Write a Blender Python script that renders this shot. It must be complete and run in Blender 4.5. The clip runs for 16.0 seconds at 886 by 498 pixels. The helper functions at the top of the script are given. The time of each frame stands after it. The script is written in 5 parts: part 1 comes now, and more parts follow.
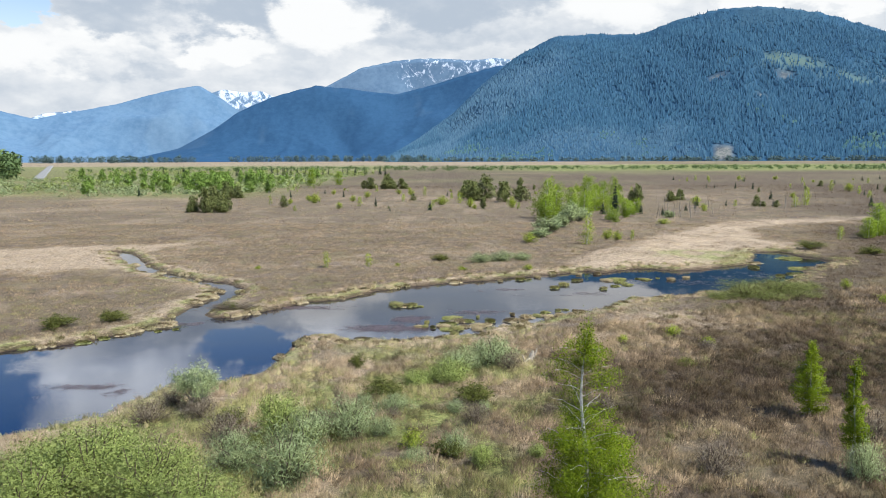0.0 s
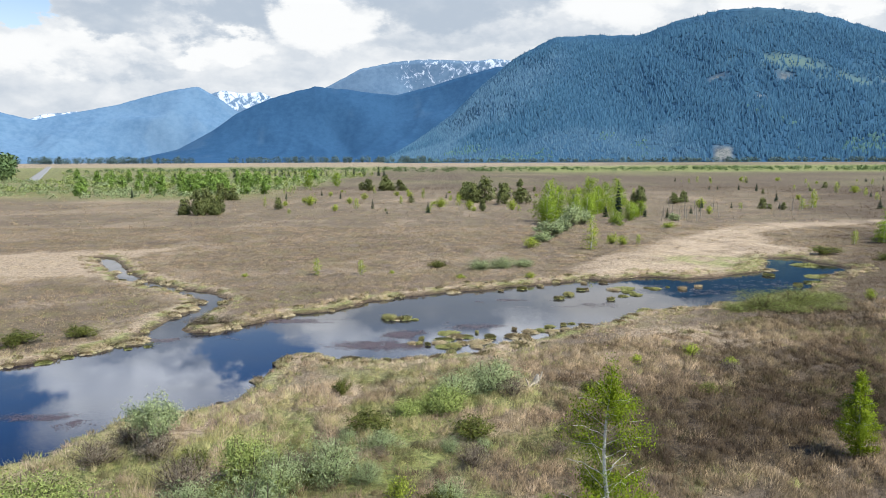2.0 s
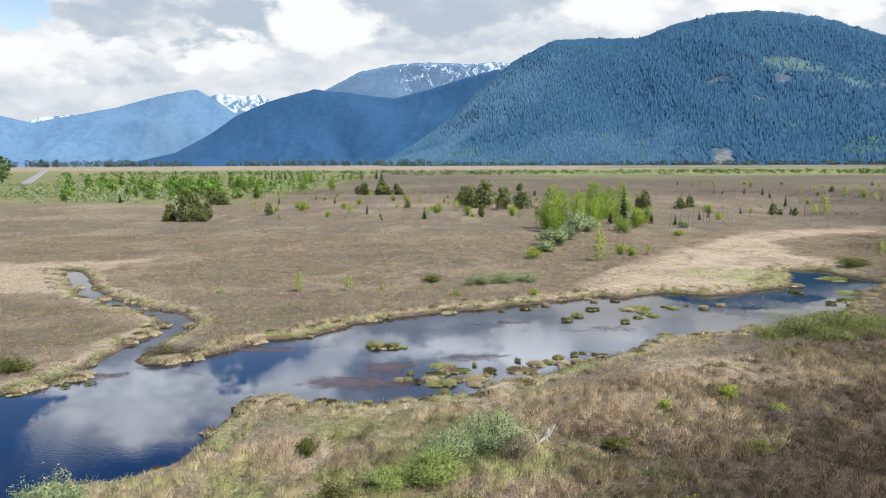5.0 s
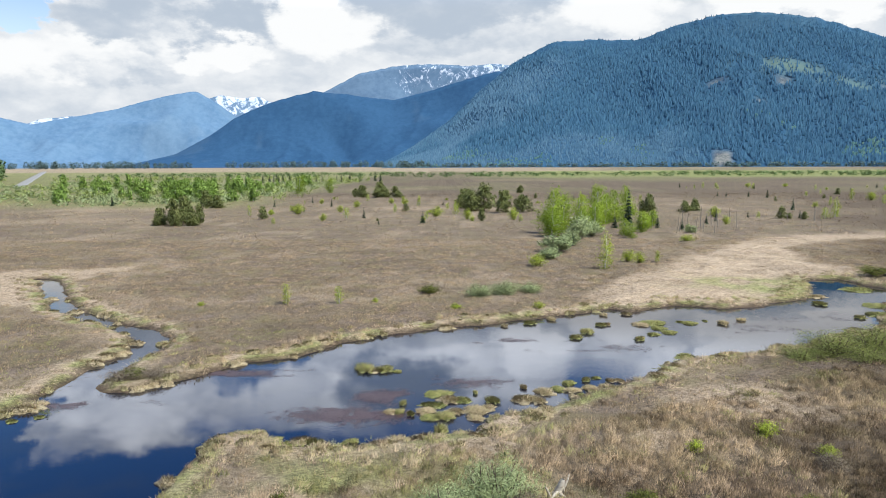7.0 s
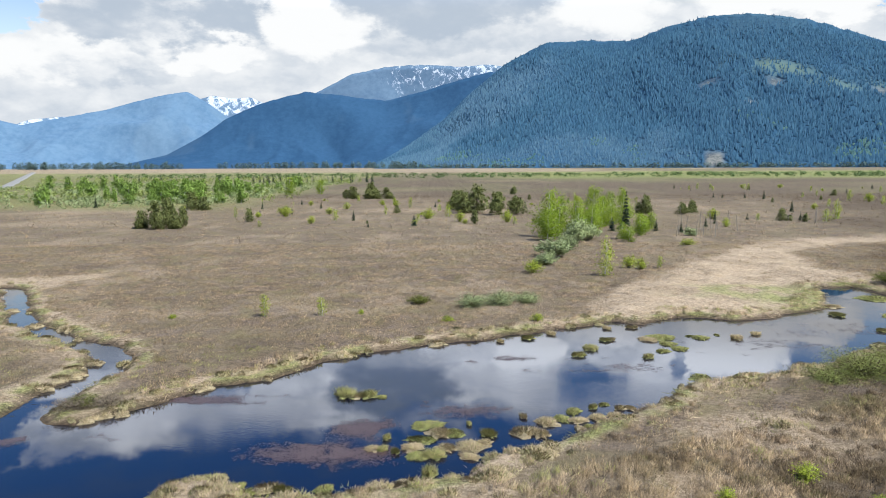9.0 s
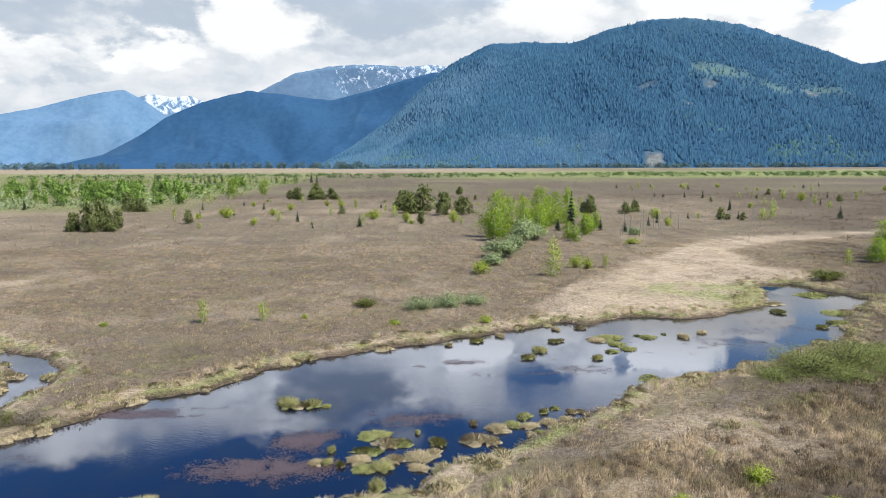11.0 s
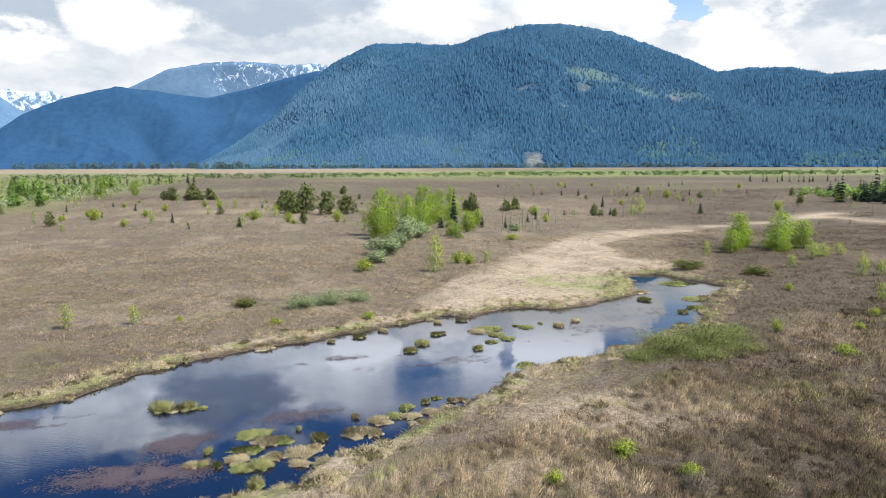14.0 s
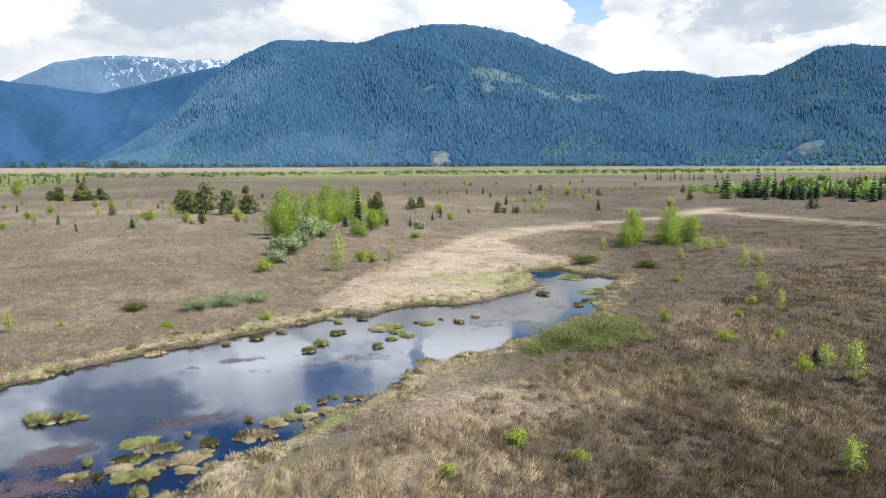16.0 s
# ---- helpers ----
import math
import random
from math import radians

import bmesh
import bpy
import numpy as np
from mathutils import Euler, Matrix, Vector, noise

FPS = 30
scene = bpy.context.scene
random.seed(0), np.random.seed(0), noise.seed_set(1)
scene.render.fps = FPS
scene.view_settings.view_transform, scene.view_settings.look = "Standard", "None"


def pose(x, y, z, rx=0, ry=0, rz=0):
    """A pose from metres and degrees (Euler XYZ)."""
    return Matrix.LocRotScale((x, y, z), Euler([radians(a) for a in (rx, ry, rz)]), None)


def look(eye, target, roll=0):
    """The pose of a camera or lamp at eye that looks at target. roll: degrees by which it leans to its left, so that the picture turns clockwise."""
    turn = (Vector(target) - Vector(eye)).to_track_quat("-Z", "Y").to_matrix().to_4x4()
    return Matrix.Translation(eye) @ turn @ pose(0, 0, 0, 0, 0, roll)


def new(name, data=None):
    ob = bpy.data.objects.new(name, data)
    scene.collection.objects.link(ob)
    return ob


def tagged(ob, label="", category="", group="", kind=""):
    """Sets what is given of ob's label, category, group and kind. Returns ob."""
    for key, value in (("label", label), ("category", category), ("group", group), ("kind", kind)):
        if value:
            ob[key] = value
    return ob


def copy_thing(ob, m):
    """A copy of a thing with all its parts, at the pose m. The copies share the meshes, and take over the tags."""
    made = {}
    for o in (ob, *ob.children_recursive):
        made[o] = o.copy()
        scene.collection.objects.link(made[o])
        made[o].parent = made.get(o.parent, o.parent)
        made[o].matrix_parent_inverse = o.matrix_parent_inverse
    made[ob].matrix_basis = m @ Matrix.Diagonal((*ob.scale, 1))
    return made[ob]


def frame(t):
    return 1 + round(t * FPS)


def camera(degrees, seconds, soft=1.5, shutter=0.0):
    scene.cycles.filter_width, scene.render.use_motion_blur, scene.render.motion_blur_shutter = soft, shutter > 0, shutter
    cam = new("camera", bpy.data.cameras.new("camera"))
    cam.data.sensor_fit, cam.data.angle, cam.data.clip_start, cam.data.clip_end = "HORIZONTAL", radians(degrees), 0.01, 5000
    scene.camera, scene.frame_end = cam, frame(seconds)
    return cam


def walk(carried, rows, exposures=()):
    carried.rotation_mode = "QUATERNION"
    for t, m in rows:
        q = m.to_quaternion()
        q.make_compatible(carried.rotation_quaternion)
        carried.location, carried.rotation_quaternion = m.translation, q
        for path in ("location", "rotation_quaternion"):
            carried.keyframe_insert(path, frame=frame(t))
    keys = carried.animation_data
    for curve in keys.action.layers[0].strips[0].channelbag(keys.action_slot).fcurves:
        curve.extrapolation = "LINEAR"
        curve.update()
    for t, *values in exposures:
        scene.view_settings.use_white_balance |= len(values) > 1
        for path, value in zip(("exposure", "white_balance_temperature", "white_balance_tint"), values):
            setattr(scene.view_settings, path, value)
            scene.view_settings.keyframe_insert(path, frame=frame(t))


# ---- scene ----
# The camera: a drone glides over the marsh at 13 m, stops above the near bank and turns right.
cam = camera(63.42, 16.0, soft=0.95)


def view(x, y, z, pitch, yaw):
    return pose(x, y, z, 90 + pitch, 0, -yaw) @ pose(0, 0, 0, 0, 0, -0.23)


PATH = [
    (0.0, view(0.00, 0.00, 12.85, -7.20, 0.00)),
    (1.0, view(0.10, 2.22, 12.88, -7.17, 0.02)),
    (2.0, view(0.26, 4.52, 12.91, -7.12, 0.04)),
    (3.0, view(0.42, 6.93, 12.95, -7.06, 0.07)),
    (4.0, view(0.58, 9.40, 13.01, -6.97, 0.10)),
    (5.25, view(0.72, 12.45, 13.09, -6.87, 0.12)),
    (6.5, view(0.83, 15.45, 13.17, -6.79, 0.14)),
    (7.0, view(0.86, 16.79, 13.20, -6.75, 0.15)),
    (8.0, view(0.96, 19.45, 13.24, -6.71, 0.18)),
    (9.25, view(1.06, 22.0, 13.24, -6.69, 1.05)),
    (10.3, view(1.11, 22.86, 13.21, -6.69, 3.00)),
    (11.0, view(1.09, 22.89, 13.19, -6.69, 5.04)),
    (12.0, view(1.08, 22.78, 13.11, -6.71, 7.98)),
    (13.0, view(1.18, 22.63, 12.99, -6.71, 10.89)),
    (13.5, view(1.27, 22.58, 12.91, -6.71, 12.37)),
    (14.0, view(1.41, 22.55, 12.84, -6.71, 14.17)),
    (14.5, view(1.57, 22.53, 12.79, -6.74, 16.23)),
    (15.0, view(1.75, 22.50, 12.75, -6.77, 18.27)),
    (15.5, view(1.95, 22.46, 12.71, -6.80, 20.22)),
    (16.0, view(2.12, 22.41, 12.68, -6.82, 21.50)),
]
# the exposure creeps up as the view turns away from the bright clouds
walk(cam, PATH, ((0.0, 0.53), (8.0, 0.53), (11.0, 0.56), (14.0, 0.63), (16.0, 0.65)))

# ---- sky and sun ----
SUN_AZ, SUN_EL = radians(120), radians(56)


class Nodes:
    """A short way to write node trees."""

    def __init__(self, tree):
        self.tree = tree
        tree.nodes.clear()

    def add(self, kind, inputs=()):
        n = self.tree.nodes.new(kind)
        for k, v in dict(inputs).items():
            if isinstance(v, bpy.types.NodeSocket):
                self.tree.links.new(v, n.inputs[k])
            else:
                n.inputs[k].default_value = v
        return n

    def math(self, op, a, b=0.0, c=0.0, clamp=False):
        n = self.add("ShaderNodeMath", {0: a, 1: b, 2: c})
        n.operation, n.use_clamp = op, clamp
        return n.outputs[0]

    def noise(self, vector, scale, detail=4.0, rough=0.55, distort=0.0):
        return self.add("ShaderNodeTexNoise", {"Vector": vector, "Scale": scale, "Detail": detail, "Roughness": rough, "Distortion": distort}).outputs["Fac"]

    def span(self, value, a, b, lo=0.0, hi=1.0):
        n = self.add("ShaderNodeMapRange", {"Value": value, "From Min": a, "From Max": b, "To Min": lo, "To Max": hi})
        n.interpolation_type = "SMOOTHSTEP"
        return n.outputs[0]

    def shares(self):
        n = self.add("ShaderNodeAttribute")
        n.attribute_name = "zone"
        return self.add("ShaderNodeSeparateColor", {0: n.outputs["Color"]})

    def mix(self, fac, a, b, blend="MIX"):
        n = self.add("ShaderNodeMix")
        n.data_type, n.blend_type = "RGBA", blend
        for k, v in ((0, fac), (6, a), (7, b)):
            if isinstance(v, bpy.types.NodeSocket):
                self.tree.links.new(v, n.inputs[k])
            else:
                n.inputs[k].default_value = v if k == 0 else (*v, 1.0)[:4]
        return n.outputs[2]


world = bpy.data.worlds.new("sky")
scene.world = world
world.use_nodes = True
w = Nodes(world.node_tree)
way = w.add("ShaderNodeTexCoord").outputs["Generated"]
air = w.add("ShaderNodeTexSky")
air.sky_type, air.sun_disc, air.sun_elevation, air.sun_rotation = "NISHITA", False, SUN_EL, SUN_AZ
air.air_density, air.dust_density, air.ozone_density = 1.0, 0.0, 3.0
sky = air.outputs[0]
split = w.add("ShaderNodeSeparateXYZ", {0: way})
height = split.outputs[2]
el = w.math("MULTIPLY", w.math("ARCSINE", height), 57.2958)
az = w.math("MULTIPLY", w.math("ARCTAN2", split.outputs[0], split.outputs[1]), 57.2958)
flat = w.add("ShaderNodeMapping", {"Vector": way, "Location": (0.37, 0.05, 0.0), "Scale": (1.0, 1.0, 1.9)}).outputs[0]
billow = w.noise(flat, 7.0, 8.0, 0.58, 0.1)
swirl = w.add("ShaderNodeTexNoise", {"Vector": flat, "Scale": 9.0, "Detail": 6.0, "Roughness": 0.6})
drift = w.add("ShaderNodeSeparateColor", {0: swirl.outputs["Color"]})
puff = w.math("ABSOLUTE", w.math("SUBTRACT", w.noise(flat, 15.0, 5.0, 0.55), 0.5))
# the outlines of the banks are ragged
az = w.math("MULTIPLY_ADD", w.math("SUBTRACT", drift.outputs[0], 0.5), 15.0, az)
el = w.math("MULTIPLY_ADD", w.math("SUBTRACT", drift.outputs[1], 0.5), 8.0, el)


def banks(value, rows):
    """Add soft oval banks: azimuth and elevation in degrees, half width, half height, amount."""
    for a, e, ra, re, more in rows:
        u, v = w.math("MULTIPLY_ADD", az, 1 / ra, -a / ra), w.math("MULTIPLY_ADD", el, 1 / re, -e / re)
        r = w.math("MULTIPLY_ADD", u, u, w.math("MULTIPLY", v, v))
        value = w.math("ADD", value, w.span(r, 1.5, 0.2, 0.0, more))
    return value


# blue gaps (less) and clouds (more)
lean = w.math("ADD", w.math("MULTIPLY_ADD", billow, 1.3, -0.65), w.span(el, 13.0, 24.0, 0.62, -0.10))
lean = banks(lean, ((-32, 11.5, 4.0, 3.0, -1.0), (-14.5, 14.6, 3.6, 2.0, -0.75), (-32.5, 17.5, 3.4, 3.0, -1.0), (-18, 24, 10, 3.6, -0.8), (-27, 25, 8, 4, -0.8), (12.5, 16.6, 3.6, 1.5, -0.8), (28.5, 14.8, 3.6, 1.8, -1.0),
                    (33.6, 12.6, 2.4, 1.4, -1.2), (20.3, 14.6, 1.6, 1.6, -0.35), (-24, 16.8, 5.0, 3.0, 0.7), (-8, 17.5, 6, 2.6, 0.45), (5, 17, 4.5, 2.8, 0.45), (23.6, 14.0, 2.2, 1.5, 1.5), (2, 23, 9, 2.2, -0.3), (-10, 12, 4, 2, 0.5)))
cover = w.mix(w.span(height, 0.20, 0.27), w.span(lean, -0.08, 0.25), w.span(lean, -0.14, 0.46))
# sunlit tops (more) and grey undersides (less)
tone = w.math("MULTIPLY_ADD", puff, 1.1, w.math("MULTIPLY_ADD", billow, -1.5, 1.24))
tone = banks(tone, ((-15.5, 10.3, 4.0, 1.6, -0.75), (-24.5, 10.0, 5.0, 1.7, -0.5), (-20, 13, 7, 1.5, -0.35), (-22, 6.8, 4, 1.2, -0.25), (-8.8, 10.8, 4.2, 2.8, 0.6), (-26, 7.5, 5.0, 1.2, 0.35), (-17, 7.8, 3.0, 1.0, 0.4), (1.5, 12.0, 9.5, 2.0, -0.6), (1, 9.0, 7, 1.0, -0.2),
                    (13, 11.5, 4, 1.6, 0.4), (26, 11.6, 5.5, 1.7, 0.8), (36, 9.3, 4.0, 2.2, 0.7), (46, 10.6, 6.0, 2.0, -0.5), (48, 8.2, 4.0, 0.9, 0.3), (-24, 17.5, 4.0, 2.2, 0.3), (-3, 17.6, 5.0, 2.6, -0.55), (7, 14.4, 2.6, 1.2, 1.2), (23.6, 14.0, 2.4, 1.6, 1.3), (-9.8, 12.4, 2.6, 1.0, 0.6)))
lit = w.span(tone, -0.10, 1.05)
cloud = w.mix(lit, (0.345, 0.40, 0.470), (0.675, 0.685, 0.69))
# clouds above the view are brightened to strengthen their reflections in the water
cloud = w.mix(w.span(height, 0.20, 0.27), cloud, w.mix(lit, (0.32, 0.43, 0.63), (1.62, 1.73, 1.92)))
blue = w.mix(1.0, sky, w.mix(w.span(height, 0.14, 0.36), (0.150, 0.128, 0.112), (0.050, 0.094, 0.143)), "MULTIPLY")
w.add("ShaderNodeOutputWorld", {0: w.add("ShaderNodeBackground", {0: w.mix(cover, blue, cloud), 1: 1.0}).outputs[0]})

sun = new("sun", bpy.data.lights.new("sun", "SUN"))
sun.data.energy, sun.data.angle, sun.data.color = 5.0, radians(0.6), (0.975, 0.98, 0.925)
toward = Vector((math.sin(SUN_AZ) * math.cos(SUN_EL), math.cos(SUN_AZ) * math.cos(SUN_EL), math.sin(SUN_EL)))
sun.matrix_world = look(toward * 200, (0, 0, 0))

# ---- materials ----


def material(name):
    m = bpy.data.materials.new(name)
    m.use_nodes = True
    return m, Nodes(m.node_tree)


def finish(n, colour, rough=0.85, bump=None, strength=0.3, distance=0.05, thin=0.0, specular=0.25):
    b = n.add("ShaderNodeBsdfPrincipled", {"Base Color": colour, "Roughness": rough, "Specular IOR Level": specular})
    if bump is not None:
        n.tree.links.new(n.add("ShaderNodeBump", {"Height": bump, "Strength": strength, "Distance": distance}).outputs[0], b.inputs["Normal"])
    out = b.outputs[0]
    if thin:
        t = n.add("ShaderNodeBsdfTranslucent", {"Color": colour}).outputs[0]
        out = n.add("ShaderNodeMixShader", {0: thin, 1: out, 2: t}).outputs[0]
    n.add("ShaderNodeOutputMaterial", {0: out})


def leaf_material(name, dark, light, thin=0.35):
    """Leaves that differ from one to the next and from tree to tree."""
    m, n = material(name)
    each = n.add("ShaderNodeNewGeometry").outputs["Random Per Island"]
    tree = n.add("ShaderNodeObjectInfo").outputs["Random"]
    c = n.mix(each, dark, light)
    c = n.mix(n.math("MULTIPLY", tree, 0.35), c, [v * 0.72 for v in dark])
    finish(n, c, 0.75, thin=thin, specular=0.12)
    return m


def bark_material(name, base, mark, scale=14.0):
    m, n = material(name)
    at = n.add("ShaderNodeTexCoord").outputs["Object"]
    streak = n.noise(n.add("ShaderNodeMapping", {"Vector": at, "Scale": (0.5, 0.5, 2.5)}).outputs[0], scale, 5.0, 0.7)
    finish(n, n.mix(n.span(streak, 0.5, 0.66), base, mark), 0.8, streak, 0.5, 0.01)
    return m


def zoned_material(name, earth):
    """Marsh cover by the shares of straw and green that the mesh carries, over brown twigs."""
    m, n = material(name)
    at = n.add("ShaderNodeNewGeometry").outputs["Position"]
    share = n.shares()
    each = n.add("ShaderNodeNewGeometry").outputs["Random Per Island"]
    broad, fine = n.noise(at, 0.11, 5.0, 0.6), n.noise(n.add("ShaderNodeMapping", {"Vector": at, "Scale": (0.8, 1.3, 1.0)}).outputs[0], 3.4, 8.0, 0.88)
    grain = fine if earth else n.math("ADD", n.math("MULTIPLY", each, 0.28), n.math("MULTIPLY", share.outputs[2], 0.72))
    dark, light = ((0.060, 0.043, 0.026), (0.200, 0.147, 0.092)) if earth else ((0.085, 0.058, 0.033), (0.41, 0.290, 0.180))
    lo, hi = (0.42, 0.58) if earth else (0.12, 0.88)
    brown = n.mix(n.span(grain, lo, hi), dark, light)
    drift = n.noise(n.add("ShaderNodeMapping", {"Vector": at, "Scale": (0.45, 1.0, 1.0)}).outputs[0], 0.16, 6.0, 0.65)
    brown = n.mix(n.math("MULTIPLY", n.span(broad, 0.42, 0.62), 0.45), brown, (0.165, 0.132, 0.072))
    brown = n.mix(n.math("MULTIPLY", n.span(drift, 0.50, 0.66), 0.38), brown, (0.205, 0.158, 0.110))
    brown = n.mix(n.math("MULTIPLY", n.span(drift, 0.50, 0.36), 0.45), brown, (0.085, 0.061, 0.043))
    hue = n.noise(at, 0.42, 4.0, 0.6)
    brown = n.mix(n.math("MULTIPLY", n.span(hue, 0.52, 0.66), 0.28), brown, n.mix(grain, (0.105, 0.078, 0.066), (0.30, 0.232, 0.20)))
    brown = n.mix(n.math("MULTIPLY", n.span(hue, 0.48, 0.34), 0.38), brown, n.mix(grain, (0.090, 0.080, 0.030), (0.26, 0.225, 0.10)))
    straw = n.mix(n.span(grain, lo, hi), (0.235, 0.172, 0.105), (0.50, 0.385, 0.262))
    green = n.mix(n.span(grain, lo, hi), (0.082, 0.102, 0.026), (0.275, 0.300, 0.080))
    c = n.mix(share.outputs[0], brown, straw)
    c = n.mix(share.outputs[1], c, green)
    if earth:
        # third share darkens the ground: muddy shaded rims and deep brown stretches
        c = n.mix(share.outputs[2], c, n.mix(n.span(fine, 0.40, 0.62), (0.026, 0.018, 0.010), (0.115, 0.079, 0.047)))
        finish(n, c, 0.95, fine, 0.8, 0.2)
    else:
        # some twigs are deep brown, others bleached
        c = n.mix(1.0, c, n.mix(share.outputs[2], (0.40, 0.35, 0.31), (1.24, 1.24, 1.24)), "MULTIPLY")
        finish(n, c, 0.8, thin=0.25)
    return m


GROUND = zoned_material("marsh_ground", True)
BLADES = zoned_material("marsh_blades", False)
BIRCH_LEAF = leaf_material("birch_leaves", (0.10, 0.155, 0.008), (0.30, 0.375, 0.022), 0.42)
COPSE_LEAF = leaf_material("copse_leaves", (0.12, 0.20, 0.018), (0.38, 0.48, 0.05), 0.42)
SAPLING_LEAF = leaf_material("sapling_leaves", (0.22, 0.28, 0.026), (0.50, 0.57, 0.085))
WILLOW_LEAF = leaf_material("willow_leaves", (0.21, 0.26, 0.115), (0.48, 0.54, 0.265))
GREEN_LEAF = leaf_material("shrub_leaves", (0.19, 0.24, 0.062), (0.47, 0.53, 0.165))
MAT_LEAF = leaf_material("mat_leaves", (0.125, 0.145, 0.038), (0.31, 0.335, 0.105))
GREY_TWIG = leaf_material("grey_twigs", (0.13, 0.10, 0.067), (0.29, 0.24, 0.17), 0.1)
OLIVE_LEAF = leaf_material("olive_leaves", (0.085, 0.10, 0.022), (0.21, 0.22, 0.05))
NEEDLE = leaf_material("conifer_needles", (0.012, 0.022, 0.010), (0.045, 0.065, 0.028), 0.1)
PINE_NEEDLE = leaf_material("pine_needles", (0.090, 0.112, 0.034), (0.230, 0.245, 0.085), 0.2)
WHITE_BARK = bark_material("birch_bark", (0.62, 0.58, 0.52), (0.10, 0.085, 0.075))
BROWN_BARK = bark_material("brown_bark", (0.12, 0.085, 0.06), (0.05, 0.035, 0.026))
BLEACHED = bark_material("bleached_wood", (0.44, 0.385, 0.30), (0.22, 0.18, 0.13), 9.0)
GREY_WOOD = bark_material("weathered_wood", (0.27, 0.235, 0.19), (0.13, 0.105, 0.085), 6.0)

WATER, n = material("water")
at = n.add("ShaderNodeNewGeometry").outputs["Position"]
chop = n.noise(n.add("ShaderNodeMapping", {"Vector": at, "Scale": (1.0, 1.6, 1.0)}).outputs[0], 5.0, 3.0, 0.5)
calm = n.span(n.noise(at, 0.09, 2.0), 0.45, 0.62, 0.0, 1.0)
bed = n.mix(n.span(n.noise(at, 0.35, 4.0), 0.4, 0.7), (0.0015, 0.003, 0.012), (0.005, 0.005, 0.009))
b = n.add("ShaderNodeBsdfPrincipled", {"Base Color": bed, "Roughness": 0.02, "IOR": 1.46})
n.tree.links.new(n.add("ShaderNodeBump", {"Height": chop, "Strength": n.math("MULTIPLY", calm, 0.030), "Distance": 0.1}).outputs[0], b.inputs["Normal"])
n.add("ShaderNodeOutputMaterial", {0: b.outputs[0]})

PADS, n = material("floating_leaves")
finish(n, n.mix(n.add("ShaderNodeNewGeometry").outputs["Random Per Island"], (0.050, 0.029, 0.028), (0.094, 0.060, 0.054)), 0.3)

ROAD, n = material("gravel_road")
grit = n.noise(n.add("ShaderNodeNewGeometry").outputs["Position"], 0.8, 6.0, 0.7)
finish(n, n.mix(grit, (0.17, 0.165, 0.155), (0.28, 0.27, 0.255)), 0.9)


def mountain_material(name, low, high, bare, snow=None):
    """Distant wooded slopes, haze painted in as blue, with paler clearings and bare rock; snow where the mesh says so.
    """
    m, n = material(name)
    at = n.add("ShaderNodeNewGeometry").outputs["Position"]
    share = n.shares()
    fine, broad = n.noise(at, 0.035, 5.0, 0.7), n.noise(at, 0.004, 5.0, 0.6)
    c = n.mix(n.span(n.math("ADD", n.math("MULTIPLY", fine, 0.6), n.math("MULTIPLY", broad, 0.4)), 0.35, 0.65), low, high)
    c = n.mix(share.outputs[1], c, bare)
    c = n.mix(share.outputs[0], c, n.mix(n.span(fine, 0.4, 0.6), (0.085, 0.095, 0.10), (0.19, 0.192, 0.172)))
    if snow:
        patchy = n.span(n.math("ADD", share.outputs[2], n.math("MULTIPLY", n.noise(n.add("ShaderNodeMapping", {"Vector": at, "Scale": (1.0, 1.0, 0.75)}).outputs[0], 0.022, 10.0, 0.80, 0.6), 1.0)), 1.0, 1.05)
        c = n.mix(patchy, c, snow)
    finish(n, c, 0.95, specular=0.05)
    return m


# haze over the near mountain is put into its slope colours as blue
SLOPE = mountain_material("hazed_mountain", (0.030, 0.080, 0.138), (0.044, 0.104, 0.162), (0.108, 0.158, 0.130))
# the ridge's dark blue holds both haze and a cloud's shade
RIDGE = mountain_material("hazed_ridge", (0.022, 0.062, 0.122), (0.031, 0.080, 0.148), (0.075, 0.125, 0.175))
# farther ranges are coloured paler and bluer to imitate thicker haze
RANGE = mountain_material("hazed_range", (0.078, 0.146, 0.228), (0.116, 0.192, 0.274), (0.16, 0.225, 0.275))
SNOWY = mountain_material("hazed_snowy_range", (0.080, 0.135, 0.205), (0.120, 0.185, 0.255), (0.2, 0.28, 0.36), (0.50, 0.55, 0.61))
# conifers and low crowns carry the same painted blue haze
FOREST, n = material("hazed_conifers")
at = n.add("ShaderNodeNewGeometry").outputs["Position"]
each = n.add("ShaderNodeNewGeometry").outputs["Random Per Island"]
share = n.shares()
# darker mix: cloud shade painted over the mountain's east
shaded_tone = n.mix(each, (0.024, 0.068, 0.120), (0.054, 0.130, 0.196))
# young: paler mix, with sun and haze painted on the western flank
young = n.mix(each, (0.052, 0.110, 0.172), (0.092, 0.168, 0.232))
c = n.mix(share.outputs[0], shaded_tone, young)
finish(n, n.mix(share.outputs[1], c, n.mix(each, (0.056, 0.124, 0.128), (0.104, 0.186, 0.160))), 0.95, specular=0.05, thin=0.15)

# ---- mesh helpers ----
rng = np.random.default_rng(7)
TABLE = np.random.default_rng(3).random((256, 256))


def value_noise(x, y):
    i, j = np.floor(x).astype(int), np.floor(y).astype(int)
    u, v = x - i, y - j
    u, v = u * u * (3 - 2 * u), v * v * (3 - 2 * v)
    t = lambda a, b: TABLE[a & 255, b & 255]
    return (t(i, j) * (1 - u) + t(i + 1, j) * u) * (1 - v) + (t(i, j + 1) * (1 - u) + t(i + 1, j + 1) * u) * v


